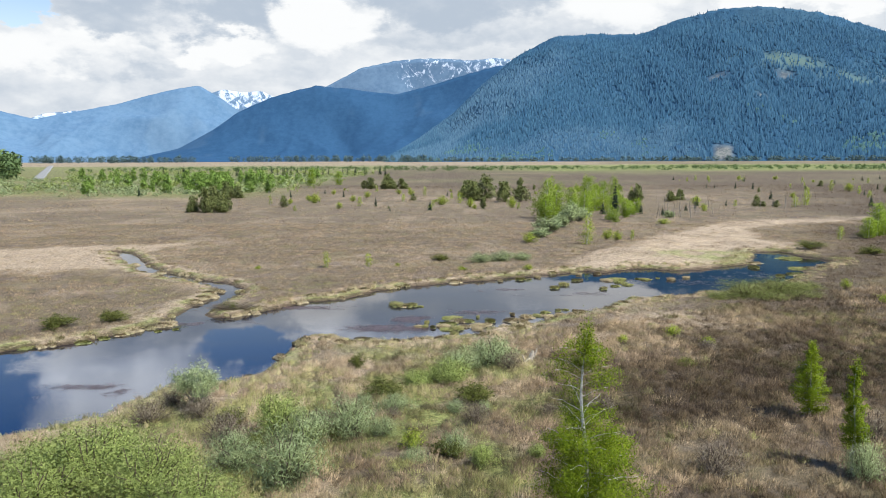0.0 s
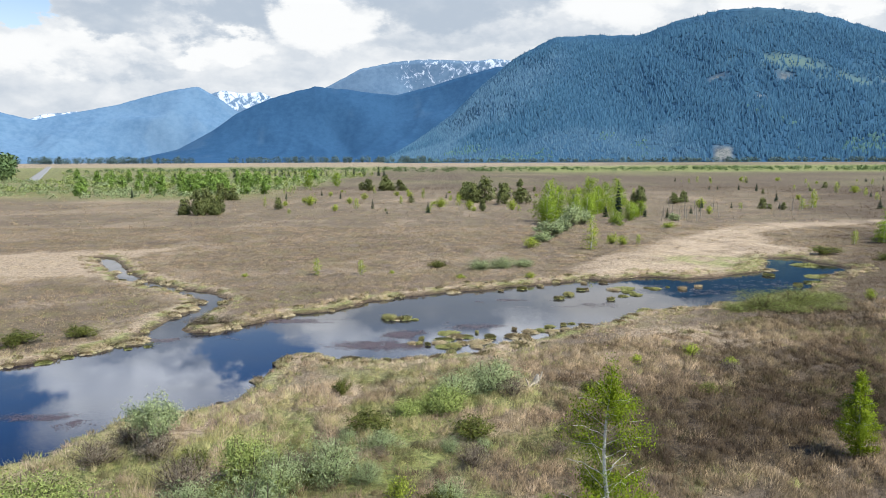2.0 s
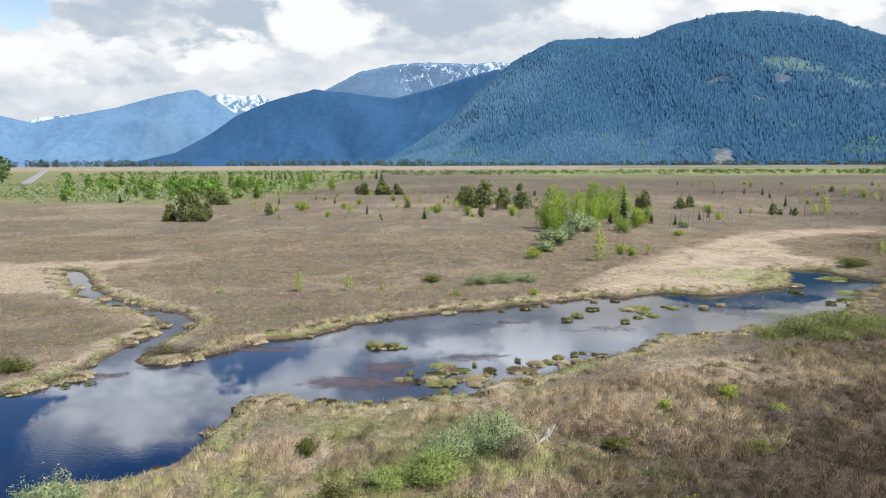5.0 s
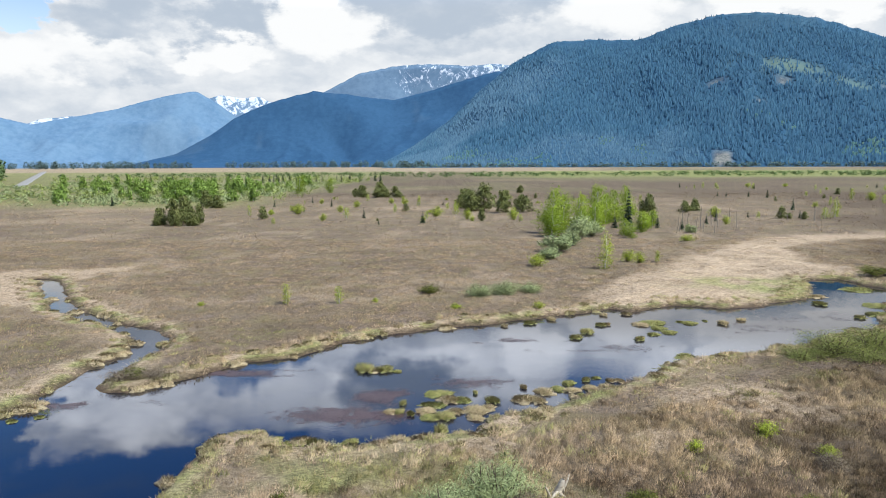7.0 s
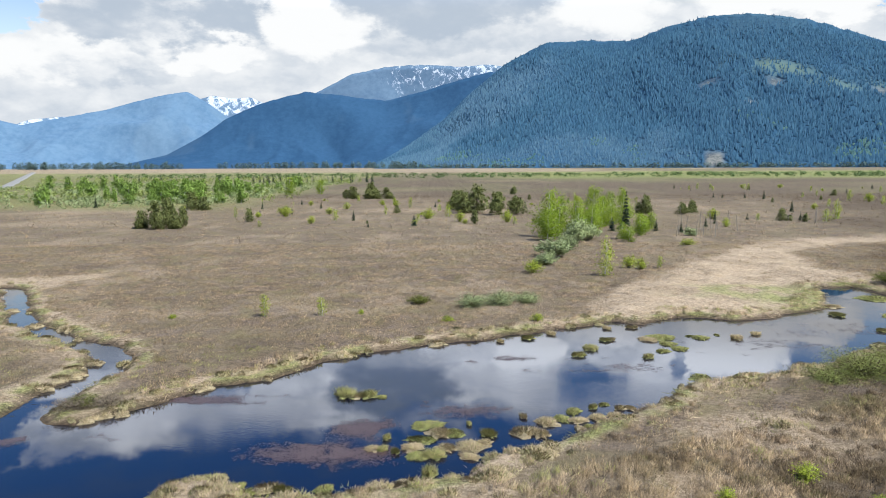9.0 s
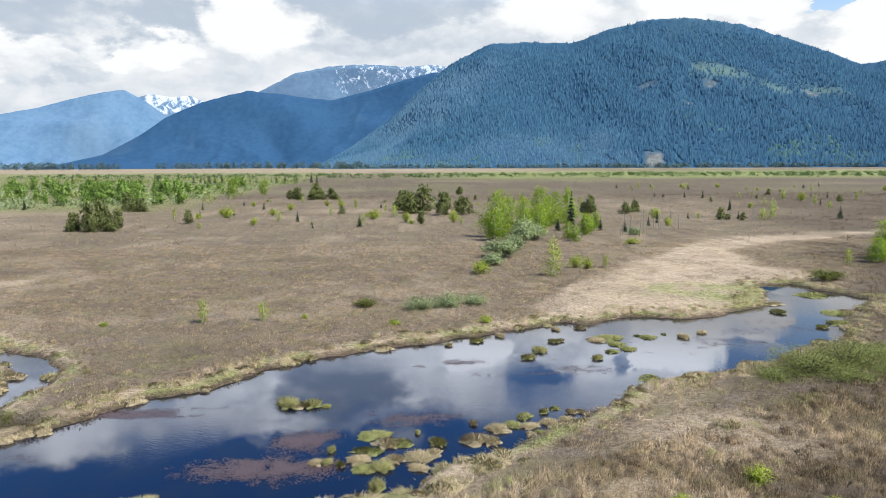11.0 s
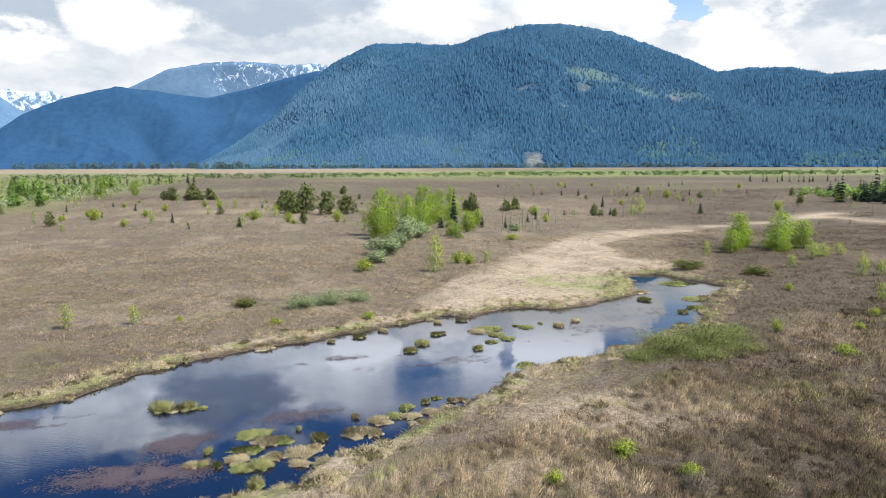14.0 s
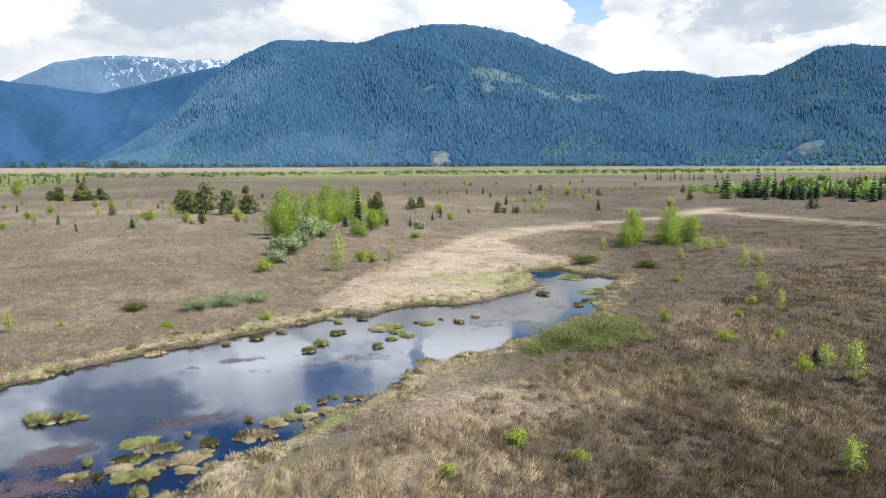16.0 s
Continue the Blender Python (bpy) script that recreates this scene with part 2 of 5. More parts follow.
def fbm(x, y, scale, octaves=4, gain=0.5):
    """Cloudy noise from 0 to 1; scale: the size in metres of its largest lumps."""
    total, weight, a = 0.0, 0.0, 1.0
    x, y = np.asarray(x, float) / scale + 17.3, np.asarray(y, float) / scale + 41.9
    for _ in range(octaves):
        total, weight = total + a * value_noise(x, y), weight + a
        x, y, a = x * 2.03 + 7.1, y * 2.03 + 3.7, a * gain
    return total / weight


def step(v, a, b):
    s = np.clip((np.asarray(v, float) - a) / (b - a), 0, 1)
    return s * s * (3 - 2 * s)


def sheet(name, verts, faces, mat, zone=None, smooth=False, normals=None):
    """A mesh from arrays: verts n x 3, faces m x 3 or m x 4, zone n x 3 shares for its material."""
    me = bpy.data.meshes.new(name)
    k = faces.shape[1]
    me.vertices.add(len(verts))
    me.vertices.foreach_set("co", np.asarray(verts, np.float32).ravel())
    me.loops.add(faces.size)
    me.loops.foreach_set("vertex_index", faces.astype(np.int32).ravel())
    me.polygons.add(len(faces))
    me.polygons.foreach_set("loop_start", np.arange(0, faces.size, k, dtype=np.int32))
    me.polygons.foreach_set("use_smooth", np.full(len(faces), smooth or normals is not None))
    me.update(calc_edges=True)
    if zone is not None:
        col = np.ones((len(verts), 4), np.float32)
        col[:, :3] = zone
        me.attributes.new("zone", "FLOAT_COLOR", "POINT").data.foreach_set("color", col.ravel())
    if normals is not None:
        me.attributes.new("custom_normal", "FLOAT_VECTOR", "POINT").data.foreach_set("vector", np.asarray(normals, np.float32).ravel())
    me.materials.append(mat)
    return me


def part(name, me, parent, label=""):
    ob = new(name, me)
    ob.parent = parent
    return tagged(ob, label)


def thing(name, label, category, group=""):
    return tagged(new(name), label, category, group)


def grid_faces(nu, nv):
    i = np.arange((nu - 1) * nv).reshape(nu - 1, nv)[:, : nv - 1].ravel()
    return np.stack([i, i + nv, i + nv + 1, i + 1], 1)


def tube(points, radii, sides=6):
    """Vertices and quads of a tapered tube along points."""
    p, r = np.asarray(points, float), np.asarray(radii, float)
    d = np.gradient(p, axis=0)
    d /= np.linalg.norm(d, axis=1, keepdims=True)
    a = np.cross(d, (0.31, 0.95, 0.02))
    a /= np.linalg.norm(a, axis=1, keepdims=True)
    b = np.cross(d, a)
    turn = np.linspace(0, 2 * np.pi, sides, endpoint=False)
    ring = np.cos(turn)[None, :, None] * a[:, None] + np.sin(turn)[None, :, None] * b[:, None]
    v = (p[:, None] + ring * r[:, None, None]).reshape(-1, 3)
    i, j = np.meshgrid(np.arange(len(p) - 1), np.arange(sides), indexing="ij")
    k = (j + 1) % sides
    f = np.stack([i * sides + j, i * sides + k, (i + 1) * sides + k, (i + 1) * sides + j], -1).reshape(-1, 4)
    return v, f


def joined(pieces):
    vs, fs, n = [], [], 0
    for v, f in pieces:
        vs.append(v)
        fs.append(f + n)
        n += len(v)
    return np.concatenate(vs), np.concatenate(fs)


def facing(v, f, way):
    """Turn faces round so that their fronts look the given way."""
    flip = (np.cross(v[f[:, 1]] - v[f[:, 0]], v[f[:, 2]] - v[f[:, 0]]) * way).sum(-1) < 0
    return np.where(flip[:, None], f[:, ::-1], f)


def crown_sheet(name, centres, sprays, mat, ruffle=0.45, lift=0.5):
    """Leaves shaded as the rounded masses that they form together."""
    v, f = sprays
    mid = centres.mean(0) * (1, 1, 0.8)
    n = centres - mid
    n /= np.linalg.norm(n, axis=1, keepdims=True) + 1e-6
    n = n + (0, 0, lift) + np.random.default_rng(len(v)).normal(0, ruffle, n.shape)
    n /= np.linalg.norm(n, axis=1, keepdims=True) + 1e-6
    return sheet(name, v, facing(v, f, n), mat, normals=np.repeat(n, len(v) // len(centres), axis=0))


def leaf_sprays(centres, size, g, long=1.5, droop=0.0):
    """A small pointed leaf or spray of leaves at each centre."""
    n = len(centres)
    a = g.normal(size=(n, 3))
    a[:, 2] -= droop
    a /= np.linalg.norm(a, axis=1, keepdims=True)
    b = np.cross(a, g.normal(size=(n, 3)) + (0.0, 0.0, 0.6))
    b /= np.linalg.norm(b, axis=1, keepdims=True) + 1e-9
    s = size * g.uniform(0.6, 1.35, (n, 1))
    v = np.stack([centres - a * s * long / 2 - b * s * 0.42, centres - a * s * long / 2 + b * s * 0.42, centres + a * s * long * 0.6], 1).reshape(-1, 3)
    return v, np.arange(3 * n).reshape(n, 3)

# ---- the river and the lie of the land ----
NEAR_BANK = [(-70, -8), (-34, 18), (-20.5, 31.7), (-17, 34.2), (-15.4, 39), (-12.5, 40), (-11.1, 42.2), (-10.5, 46.5), (-9.6, 50.8), (-8.1, 51),
             (-6.5, 49), (-3.7, 48.6), (-1, 49.6), (1.9, 50.8), (4.2, 53), (6.5, 54.6), (10.4, 57.6), (14, 60), (16.5, 63.4), (21.5, 65),
             (27, 67.3), (31, 70.2), (35, 72.6), (38.5, 76), (41, 80.5), (47.5, 86.5)]
FAR_BANK = [(-90, 15), (-45, 40), (-29.8, 46.9), (-26.2, 49.5), (-22.3, 53.7), (-20.9, 57), (-19.8, 58.2), (-17.2, 57), (-15.2, 59.5), (-13, 63.3),
            (-9.4, 65.4), (-6.6, 69.2), (-2.2, 71.8), (2.2, 74.3), (6.1, 75.4), (11.7, 78.4), (16.2, 80.6), (18.2, 79.3), (22.5, 82.8), (26.3, 81),
            (31, 82.2), (36.9, 86), (42.5, 97), (46.2, 97), (47.2, 91.5), (48.5, 88.2)]
CREEK = [(-20.8, 56, 1.24), (-21, 62.5, 1.24), (-20.2, 66.5, 1.01), (-21, 70, 0.91), (-24, 73.5, 1.01), (-28.5, 76.8, 1.01), (-33, 81, 0.96), (-37.4, 87, 0.85), (-43.6, 97.3, 0.91), (-46, 99.5, 0.56)]


def segment_distance(x, y, a, b):
    ax, ay, bx, by = a[0], a[1], b[0], b[1]
    t = np.clip(((x - ax) * (bx - ax) + (y - ay) * (by - ay)) / ((bx - ax) ** 2 + (by - ay) ** 2), 0, 1)
    return np.hypot(x - ax - t * (bx - ax), y - ay - t * (by - ay)), t


def inside(x, y, ring):
    odd = np.zeros(np.shape(x), bool)
    for (ax, ay), (bx, by) in zip(ring, ring[1:] + ring[:1]):
        if ay != by:
            odd ^= ((ay > y) != (by > y)) & (x < (bx - ax) * (y - ay) / (by - ay) + ax)
    return odd


def rim(x, y, ring):
    """Distance to the edge of a closed outline, negative inside it."""
    d = np.full(np.shape(x), 1e9)
    for a, b in zip(ring, ring[1:] + ring[:1]):
        d = np.minimum(d, segment_distance(x, y, a, b)[0])
    return np.where(inside(x, y, ring), -d, d)


def shore(x, y):
    """Distance from the water's edge, negative in the water."""
    d = rim(x, y, NEAR_BANK + FAR_BANK[::-1])
    for a, b in zip(CREEK, CREEK[1:]):
        s, t = segment_distance(x, y, a, b)
        d = np.minimum(d, s - (a[2] + t * (b[2] - a[2])))
    return d + (fbm(x, y, 2.6, 3) - 0.5) * 1.5 + (fbm(x, y, 0.7, 2) - 0.5) * 0.35


# the distance field is worked out once on a fine grid and read from it
FX, FY, FS = -80.0, 5.0, 0.3
gx, gy = np.meshgrid(np.arange(FX, 95, FS), np.arange(FY, 130, FS), indexing="ij")
FIELD = shore(gx, gy)


def bank(x, y):
    u, v = np.clip((x - FX) / FS, 0, FIELD.shape[0] - 1.01), np.clip((y - FY) / FS, 0, FIELD.shape[1] - 1.01)
    i, j = u.astype(int), v.astype(int)
    u, v = u - i, v - j
    near = FIELD[i, j] * (1 - u) * (1 - v) + FIELD[i + 1, j] * u * (1 - v) + FIELD[i, j + 1] * (1 - u) * v + FIELD[i + 1, j + 1] * u * v
    out = (x < FX) | (x > 94) | (y < FY) | (y > 129)
    return np.where(out, 40.0, near)


SEDGE_FLAT = [(5.3, 74), (9.6, 80), (14.5, 84.6), (20.5, 95.8), (27, 101), (34.5, 114.5), (47, 132), (63, 144), (90, 150), (83, 139), (70, 138), (60, 131),
              (52, 121), (49, 112), (51, 100), (51, 92), (46, 99), (41, 97), (36, 87), (30, 81.5), (24, 81)]
CREEK_FLAT = [(-64, 100), (-55, 104), (-46, 103), (-38, 113), (-37, 108), (-41, 95), (-36, 84), (-33, 80), (-40, 80), (-52, 82), (-66, 92)]
TRAIL = [(88, 149), (102, 152), (114.5, 157), (137, 171), (150, 193), (145, 220)]
TRACK = [(120, 158), (131, 164), (132, 150), (132, 142), (132.5, 130), (132.6, 120), (133, 100)]


def lines(x, y, rows):
    return np.min([segment_distance(x, y, a, b)[0] for a, b in zip(rows, rows[1:])], axis=0)


def zones(x, y, d, bleached=0.35):
    """Shares of straw, green and dark ground (muddy shaded bank, deep brown) at a place; bleached: how much of the dry
    grass among the twigs.
    """
    n1, n2, n3 = fbm(x, y, 14, 4), fbm(x, y, 3.5, 4), fbm(x, y, 60, 4)
    ragged = (n2 - 0.5) * 7 + (n1 - 0.5) * 7
    straw = (1 - step(rim(x, y, SEDGE_FLAT) + ragged * 0.7, -1.6, 1.6)) * (0.68 + 0.32 * step(n2, 0.38, 0.56))
    straw = np.maximum(straw, 0.8 * (1 - step(rim(x, y, CREEK_FLAT) + ragged, -2.5, 2.0)))
    trail = np.maximum(1 - step(lines(x, y, TRAIL) + ragged * 0.5, 1.5, 3.5), 0.8 * (1 - step(lines(x, y, TRACK) + ragged * 0.15, 2.0, 3.6)))
    south = y < 47 + 0.52 * x
    width = np.where(south, 3.4, 1.5) * (0.45 + 1.1 * n1)
    straw = np.maximum(straw, (1 - step(d, width * 0.6, width * 1.5)) * (0.55 + 0.45 * step(n2, 0.35, 0.6)))
    # bleached grass among the brown twigs, most of it in two swards behind the near bank
    straw = np.maximum(straw, np.where(y < 80, bleached, 0.3) * step(n2 * 0.55 + n1 * 0.45, 0.54, 0.66))
    for cx, cy, rx, ry in ((18.5, 54.5, 7.0, 4.0), (11.0, 47.0, 5.0, 4.0), (33, 60, 4, 2.0)):
        straw = np.maximum(straw, 0.85 * step(n2, 0.36, 0.56) * (1 - step(np.hypot((x - cx) / rx, (y - cy) / ry), 0.4, 1.2)))
    green = (1 - step(np.abs(d - 0.6), 0.2, 1.0)) * step(fbm(x, y, 1.3, 3), 0.42, 0.58) * 0.75
    green = np.maximum(green, 0.75 * step(n2, 0.45, 0.62) * (1 - step(np.hypot((x - 40) / 9, (y - 88) / 9), 0.6, 1.3)))
    # the near bank is greener under the willows
    near = 1 - step(np.hypot((x + 4) / 15, (y - 33) / 15), 0.6, 1.15)
    green = np.maximum(green, 0.85 * step(n2 * 0.6 + n1 * 0.4, 0.40, 0.54) * near)
    green = np.maximum(green, 0.6 * step(n2, 0.40, 0.58) * (1 - step(np.hypot((x - 33) / 9, (y - 93) / 5.5), 0.5, 1.2)))
    straw = np.maximum(straw, 0.65 * step(fbm(x, y, 2.4, 3), 0.42, 0.62) * near)
    # green country beyond the plain, paler meadows further off
    edge = y - (225 + 0.0 * x) + (n3 - 0.5) * 90
    green = np.maximum(green, 0.6 * step(edge, 0, 60) * (1 - step(x, -75, -45 + (n3 - 0.5) * 60)))
    green = np.maximum(green, 0.8 * step(y + (n3 - 0.5) * 180, 560, 720) * (1 - step(y, 1250, 1500)) * (0.25 + 0.75 * step(x / np.maximum(y, 1), 0.0, 0.18)))
    green = np.maximum(green, 0.25 * step(n3, 0.5, 0.62) * step(y, 250, 400))
    far = step(y + (n3 - 0.5) * 300, 1150, 1400)
    straw = np.maximum(straw, 0.5 * far * (1 - 0.85 * step(x / np.maximum(y, 1), 0.08, 0.3)))
    streak = step(fbm(x * 0.3, y, 16, 3), 0.68, 0.74) * step(y, 150, 260)
    straw = np.maximum(straw, 0.6 * streak)
    # dark muddy rim, widened to paint in the shade under the bank's lip
    mud_shade = (1 - step(d, 0.15, 0.6 * n2 + 0.35)) * 0.95
    # deeper brown on the near side, to the right and far across the plain
    deep_brown = step(n1, 0.20, 0.42) * (1 - step(np.hypot((x - 24) / 22, (y - 26) / 24), 0.6, 1.2))
    side = step(x - 0.42 * y + (n1 - 0.5) * 26 + 14 * (1 - step(y, 72, 90)), 5, 23) * (y < 330)
    deep_brown = np.maximum(deep_brown, 0.68 * step(n1, 0.2, 0.46) * side)
    deep_brown = np.maximum(deep_brown, 0.55 * step(y, 230, 330) * (1 - step(y, 850, 1100)) * (1 - green))
    return np.stack([np.maximum(straw * (1 - 0.85 * deep_brown), trail), green * (1 - 0.9 * far * (1 - 0.7 * step(x / np.maximum(y, 1), 0.08, 0.3))), np.maximum(mud_shade, deep_brown * (1 - trail))], -1)


def land(x, y, d):
    """Height of the ground: a bed under the water, a low bank, then lumpy bog."""
    lump = (fbm(x, y, 5, 3) - 0.5) * 0.45 + (fbm(x, y, 1.7, 3) - 0.5) * 0.50
    return np.where(d < 0, -0.7 * step(-d, 0, 1.6), 0.32 * step(d, 0, 0.55) + lump * step(d, 0.2, 2.5))


def axis(inner, outer_lo, outer_hi, fine, growth=1.13):
    """Grid lines: close together in the middle, ever wider outwards."""
    mid = np.arange(inner[0], inner[1], fine)
    lo, hi, s = [mid[0]], [mid[-1]], fine
    while lo[-1] > outer_lo:
        s *= growth
        lo.append(lo[-1] - s)
    s = fine
    while hi[-1] < outer_hi:
        s *= growth
        hi.append(hi[-1] + s)
    return np.concatenate([lo[:0:-1], mid, hi[1:]])


ax, ay = axis((-48, 62), -7000, 7000, 0.5, 1.15), axis((24, 104), -7000, 7000, 0.5, 1.11)
gx, gy = np.meshgrid(ax, ay, indexing="ij")
gx, gy = gx.ravel(), gy.ravel()
gd = bank(gx, gy)
me = sheet("ground", np.stack([gx, gy, land(gx, gy, gd)], -1), grid_faces(len(ax), len(ay)), GROUND, zones(gx, gy, gd), True)
tagged(new("ground", me), "brown boggy plain with bleached sedge flats and green margins", "ground", kind="structure")

me = sheet("water", np.array([(-110, -30, 0), (75, -30, 0), (75, 112, 0), (-110, 112, 0)], float), np.array([[0, 1, 2, 3]]), WATER)
tagged(new("water", me), "calm dark marsh channel mirroring clouds and blue sky", "water", kind="structure")

# ---- twigs and grass on the bog ----


def brush(count, box, kept, size, tall, per, width, reach, seed, vary=1.0, sedge=False):
    """Low shrublets and grass tussocks strewn over a box of the plan: each a rounded brush of thin stems with one tone.
    kept: which places of x, y and distance from the water take one; reach: the length of a twig; vary: how far tones differ; sedge: pale grass along the water."""
    g = np.random.default_rng(seed)
    x, y = g.uniform(box[0], box[1], count), g.uniform(box[2], box[3], count)
    if sedge:
        i, j = np.nonzero((FIELD > 0.05) & (FIELD < 2.6))
        pick = g.integers(0, len(i), count)
        x, y = FX + FS * (i[pick] + g.random(count)), FY + FS * (j[pick] + g.random(count))
    d = bank(x, y)
    keep = kept(x, y, d)
    x, y, d = x[keep], y[keep], d[keep]
    k = len(x)
    z = zones(x, y, d, 0.25 + 0.45 * vary)
    lump, patch = fbm(x, y, 2.6, 3), fbm(x, y, 6.5, 4)
    straw = g.random(k) < np.where(y < 47 + 0.52 * x, z[:, 0], step(z[:, 0], 0.42, 0.85))
    leafy = g.random(k) < np.clip(z[:, 1] * 0.9 + (y < 75) * (0.05 + 0.34 * step(patch, 0.50, 0.64)), 0, 1)
    if sedge:
        straw, leafy, z[:, 2] = g.random(k) < 0.85, g.random(k) < 0.34 + 0.5 * z[:, 1], 0
    tint = np.stack([np.where(straw, g.uniform(0.65, 1.0, k) * np.where((y < 47 + 0.52 * x) & (d > 3), 0.74, 1.0), g.uniform(0, 0.22, k)), np.where(leafy, g.uniform(0.30, 0.75, k), g.uniform(0, 0.06, k)),
                     np.clip(np.where(straw, 0.76 + 0.14 * step(rim(x, y, SEDGE_FLAT), 2, -2), 0.69) - 0.62 * z[:, 2] * np.where(straw, 0.35, 1) + g.normal(0, 0.15 * vary, k) + (lump - 0.5) * 1.0 * vary, 0, 1)], -1)
    wide = size * g.lognormal(0, 0.32, k)
    high = tall * g.lognormal(0, 0.28, k) * (0.55 + 0.8 * step(lump, 0.32, 0.68)) * (0.5 + 0.5 * step(d, 0.1, 2.2)) * np.where(straw, np.where(y < 47 + 0.52 * x, 0.82, 0.6), 1.0) * np.where((x < -17) & (y > 58) & (d < 3), 0.4, 1.0)
    foot = np.repeat(np.stack([x, y, land(x, y, d) - 0.04], -1), per, axis=0)
    wide, high, tint = np.repeat(wide, per), np.repeat(high, per), np.repeat(tint, per, axis=0)
    n = k * per
    turn, out = g.uniform(0, 2 * np.pi, n), np.sqrt(g.random(n))
    way = np.stack([np.cos(turn), np.sin(turn), 0 * turn], -1)
    # grass blades rise from the ground; the twigs of a shrublet end all over its rounded top
    dome = high * (1 - 0.55 * out * out)
    grass = np.repeat(straw, per)
    lift = np.where(grass, 0.0, dome * g.uniform(0.05, 0.75, n))
    h = np.where(grass, dome * g.uniform(0.55, 1.2, n), reach * g.uniform(0.6, 1.3, n))
    lean = np.where(grass, 0.6 * wide, 0.75 * h) * out * g.uniform(0.2, 1.3, n)
    base = foot + way * (0.8 * wide * out)[:, None] + np.stack([0 * lift, 0 * lift, lift], -1)
    tip = base + way * lean[:, None] + np.stack([g.normal(0, 0.24, n) * h, g.normal(0, 0.24, n) * h, h], -1)
    a = g.uniform(0, 2 * np.pi, n)
    half = np.stack([np.cos(a), np.sin(a), g.normal(0, 0.3, n)], -1) * (0.5 * width * g.uniform(0.5, 1.4, n))[:, None]
    v = np.stack([base - half, base + half, tip], 1).reshape(-1, 3)
    tint = np.clip(tint + g.normal(0, 0.09, tint.shape) * (0.8, 0.5, 0.8), 0, 1)
    up = way * (0.95 * out)[:, None] + np.stack([g.normal(0, 0.16, n), g.normal(0, 0.16, n), 0.8 + 0 * out], -1)
    return v, np.repeat(tint, 3, axis=0), np.repeat(up / np.linalg.norm(up, axis=1, keepdims=True), 3, axis=0)


def near_side(x, y, d):
    """The near bank, as far as the stems can be told apart."""
    return (d > 0.5 + 1.5 * fbm(x, y, 5, 3)) & (y < 47 + 0.52 * x) & (x < np.maximum(0.66 * y + 2, 4 + (y - 20) * 1.38)) & (x > -0.66 * y - 3) & (y < 84)


def closest(x, y, d):
    return near_side(x, y, d) & (np.hypot(x - 2, y - 22) < 46)


def east_end(x, y, d):
    return near_side(x, y, d) & (np.hypot(x - 2, y - 22) >= 46)


def far_side(x, y, d):
    """The plain across the water and the east end of the near bank."""
    return (d > 0.4) & ~near_side(x, y, d) & ((y > 47 + 0.52 * x) | (y >= 70)) & (x > -0.66 * y - 3) & (x < 6 + (y - 20) * 1.36) & (y > 44) & (lines(x, y, TRACK) > 3.4) & (lines(x, y, TRAIL) > 3.0)


def open_plain(x, y, d):
    return (x > -0.66 * y - 3) & (x < 6 + (y - 20) * 1.36) & (lines(x, y, TRACK) > 3.6) & (lines(x, y, TRAIL) > 3.5)


def waterside(x, y, d):
    return (d > 0.12) & (d < 2.4 * (0.4 + 1.2 * fbm(x, y, 2.5, 3)))


for label, rows in (("brown bog twigs and bleached grass in rounded tufts", ((33000, (-24, 84, 23, 84), closest, 0.44, 0.38, 76, 0.025, 0.18, 1, 0.9), (24000, (-24, 92, 23, 84), east_end, 0.50, 0.36, 30, 0.040, 0.20, 2, 0.75))),
                    ("brown heathy twigs over the open plain", ((46000, (-98, 160, 44, 140), far_side, 0.62, 0.17, 17, 0.050, 0.15, 3, 0.12), (26000, (-220, 420, 140, 330), open_plain, 1.0, 0.20, 4, 0.22, 0.22, 4, 0.15))),
                    ("yellowish sedge fringing the water", ((5200, (0, 1, 0, 1), waterside, 0.36, 0.32, 36, 0.038, 0.2, 6, 0.8, True),))):
    got = [brush(*row) for row in rows]
    v, z, n = (np.concatenate([q[k] for q in got]) for k in range(3))
    tagged(new("bog_vegetation", sheet("bog_vegetation", v, facing(v, np.arange(len(v)).reshape(-1, 3), (0.25, -0.7, 0.65)), BLADES, z, normals=n)), label, "vegetation", kind="stuff")

# ---- mountains ----


def skyline(rows, az):
    a, e = np.array(rows, float).T
    flat = np.interp(az, a, e)
    k = np.array([0.25, 0.5, 0.25])
    return np.convolve(np.pad(flat, 1, mode="edge"), k, "valid")


def range_field(rows, r0, r1, az, u, rough, shift, shape=0.95):
    """Heights of a range that rises from r0 to its crest at r1 metres; az in degrees, u from foot (0) to crest (1)."""
    r = r0 + (r1 - r0) * u
    crest = r1 * np.tan(np.radians(skyline(rows, az)))
    x, y = r * np.sin(np.radians(az)), r * np.cos(np.radians(az))
    # sharp spurs that run down aslant, with gullies between them
    fold = np.clip(np.abs(fbm(x + shift + 0.5 * r, y * 0.8, 560, 3, 0.45) - 0.5) * 3.6, 0, 1)
    spur = np.clip(np.abs(fbm(x + shift - 0.4 * r, y * 0.7, 230, 3) - 0.5) * 3.6, 0, 1)
    z = crest * (u ** shape) - rough * crest * fold * u * (1 - u) * 1.7 - rough * 0.45 * crest * spur * u * (1 - u)
    jag = (fbm(az * 40 + shift, az * 0 + shift, 16, 4, 0.6) - 0.5) * crest * 0.022 * u**14
    return x, y, np.maximum(z, -2) + jag


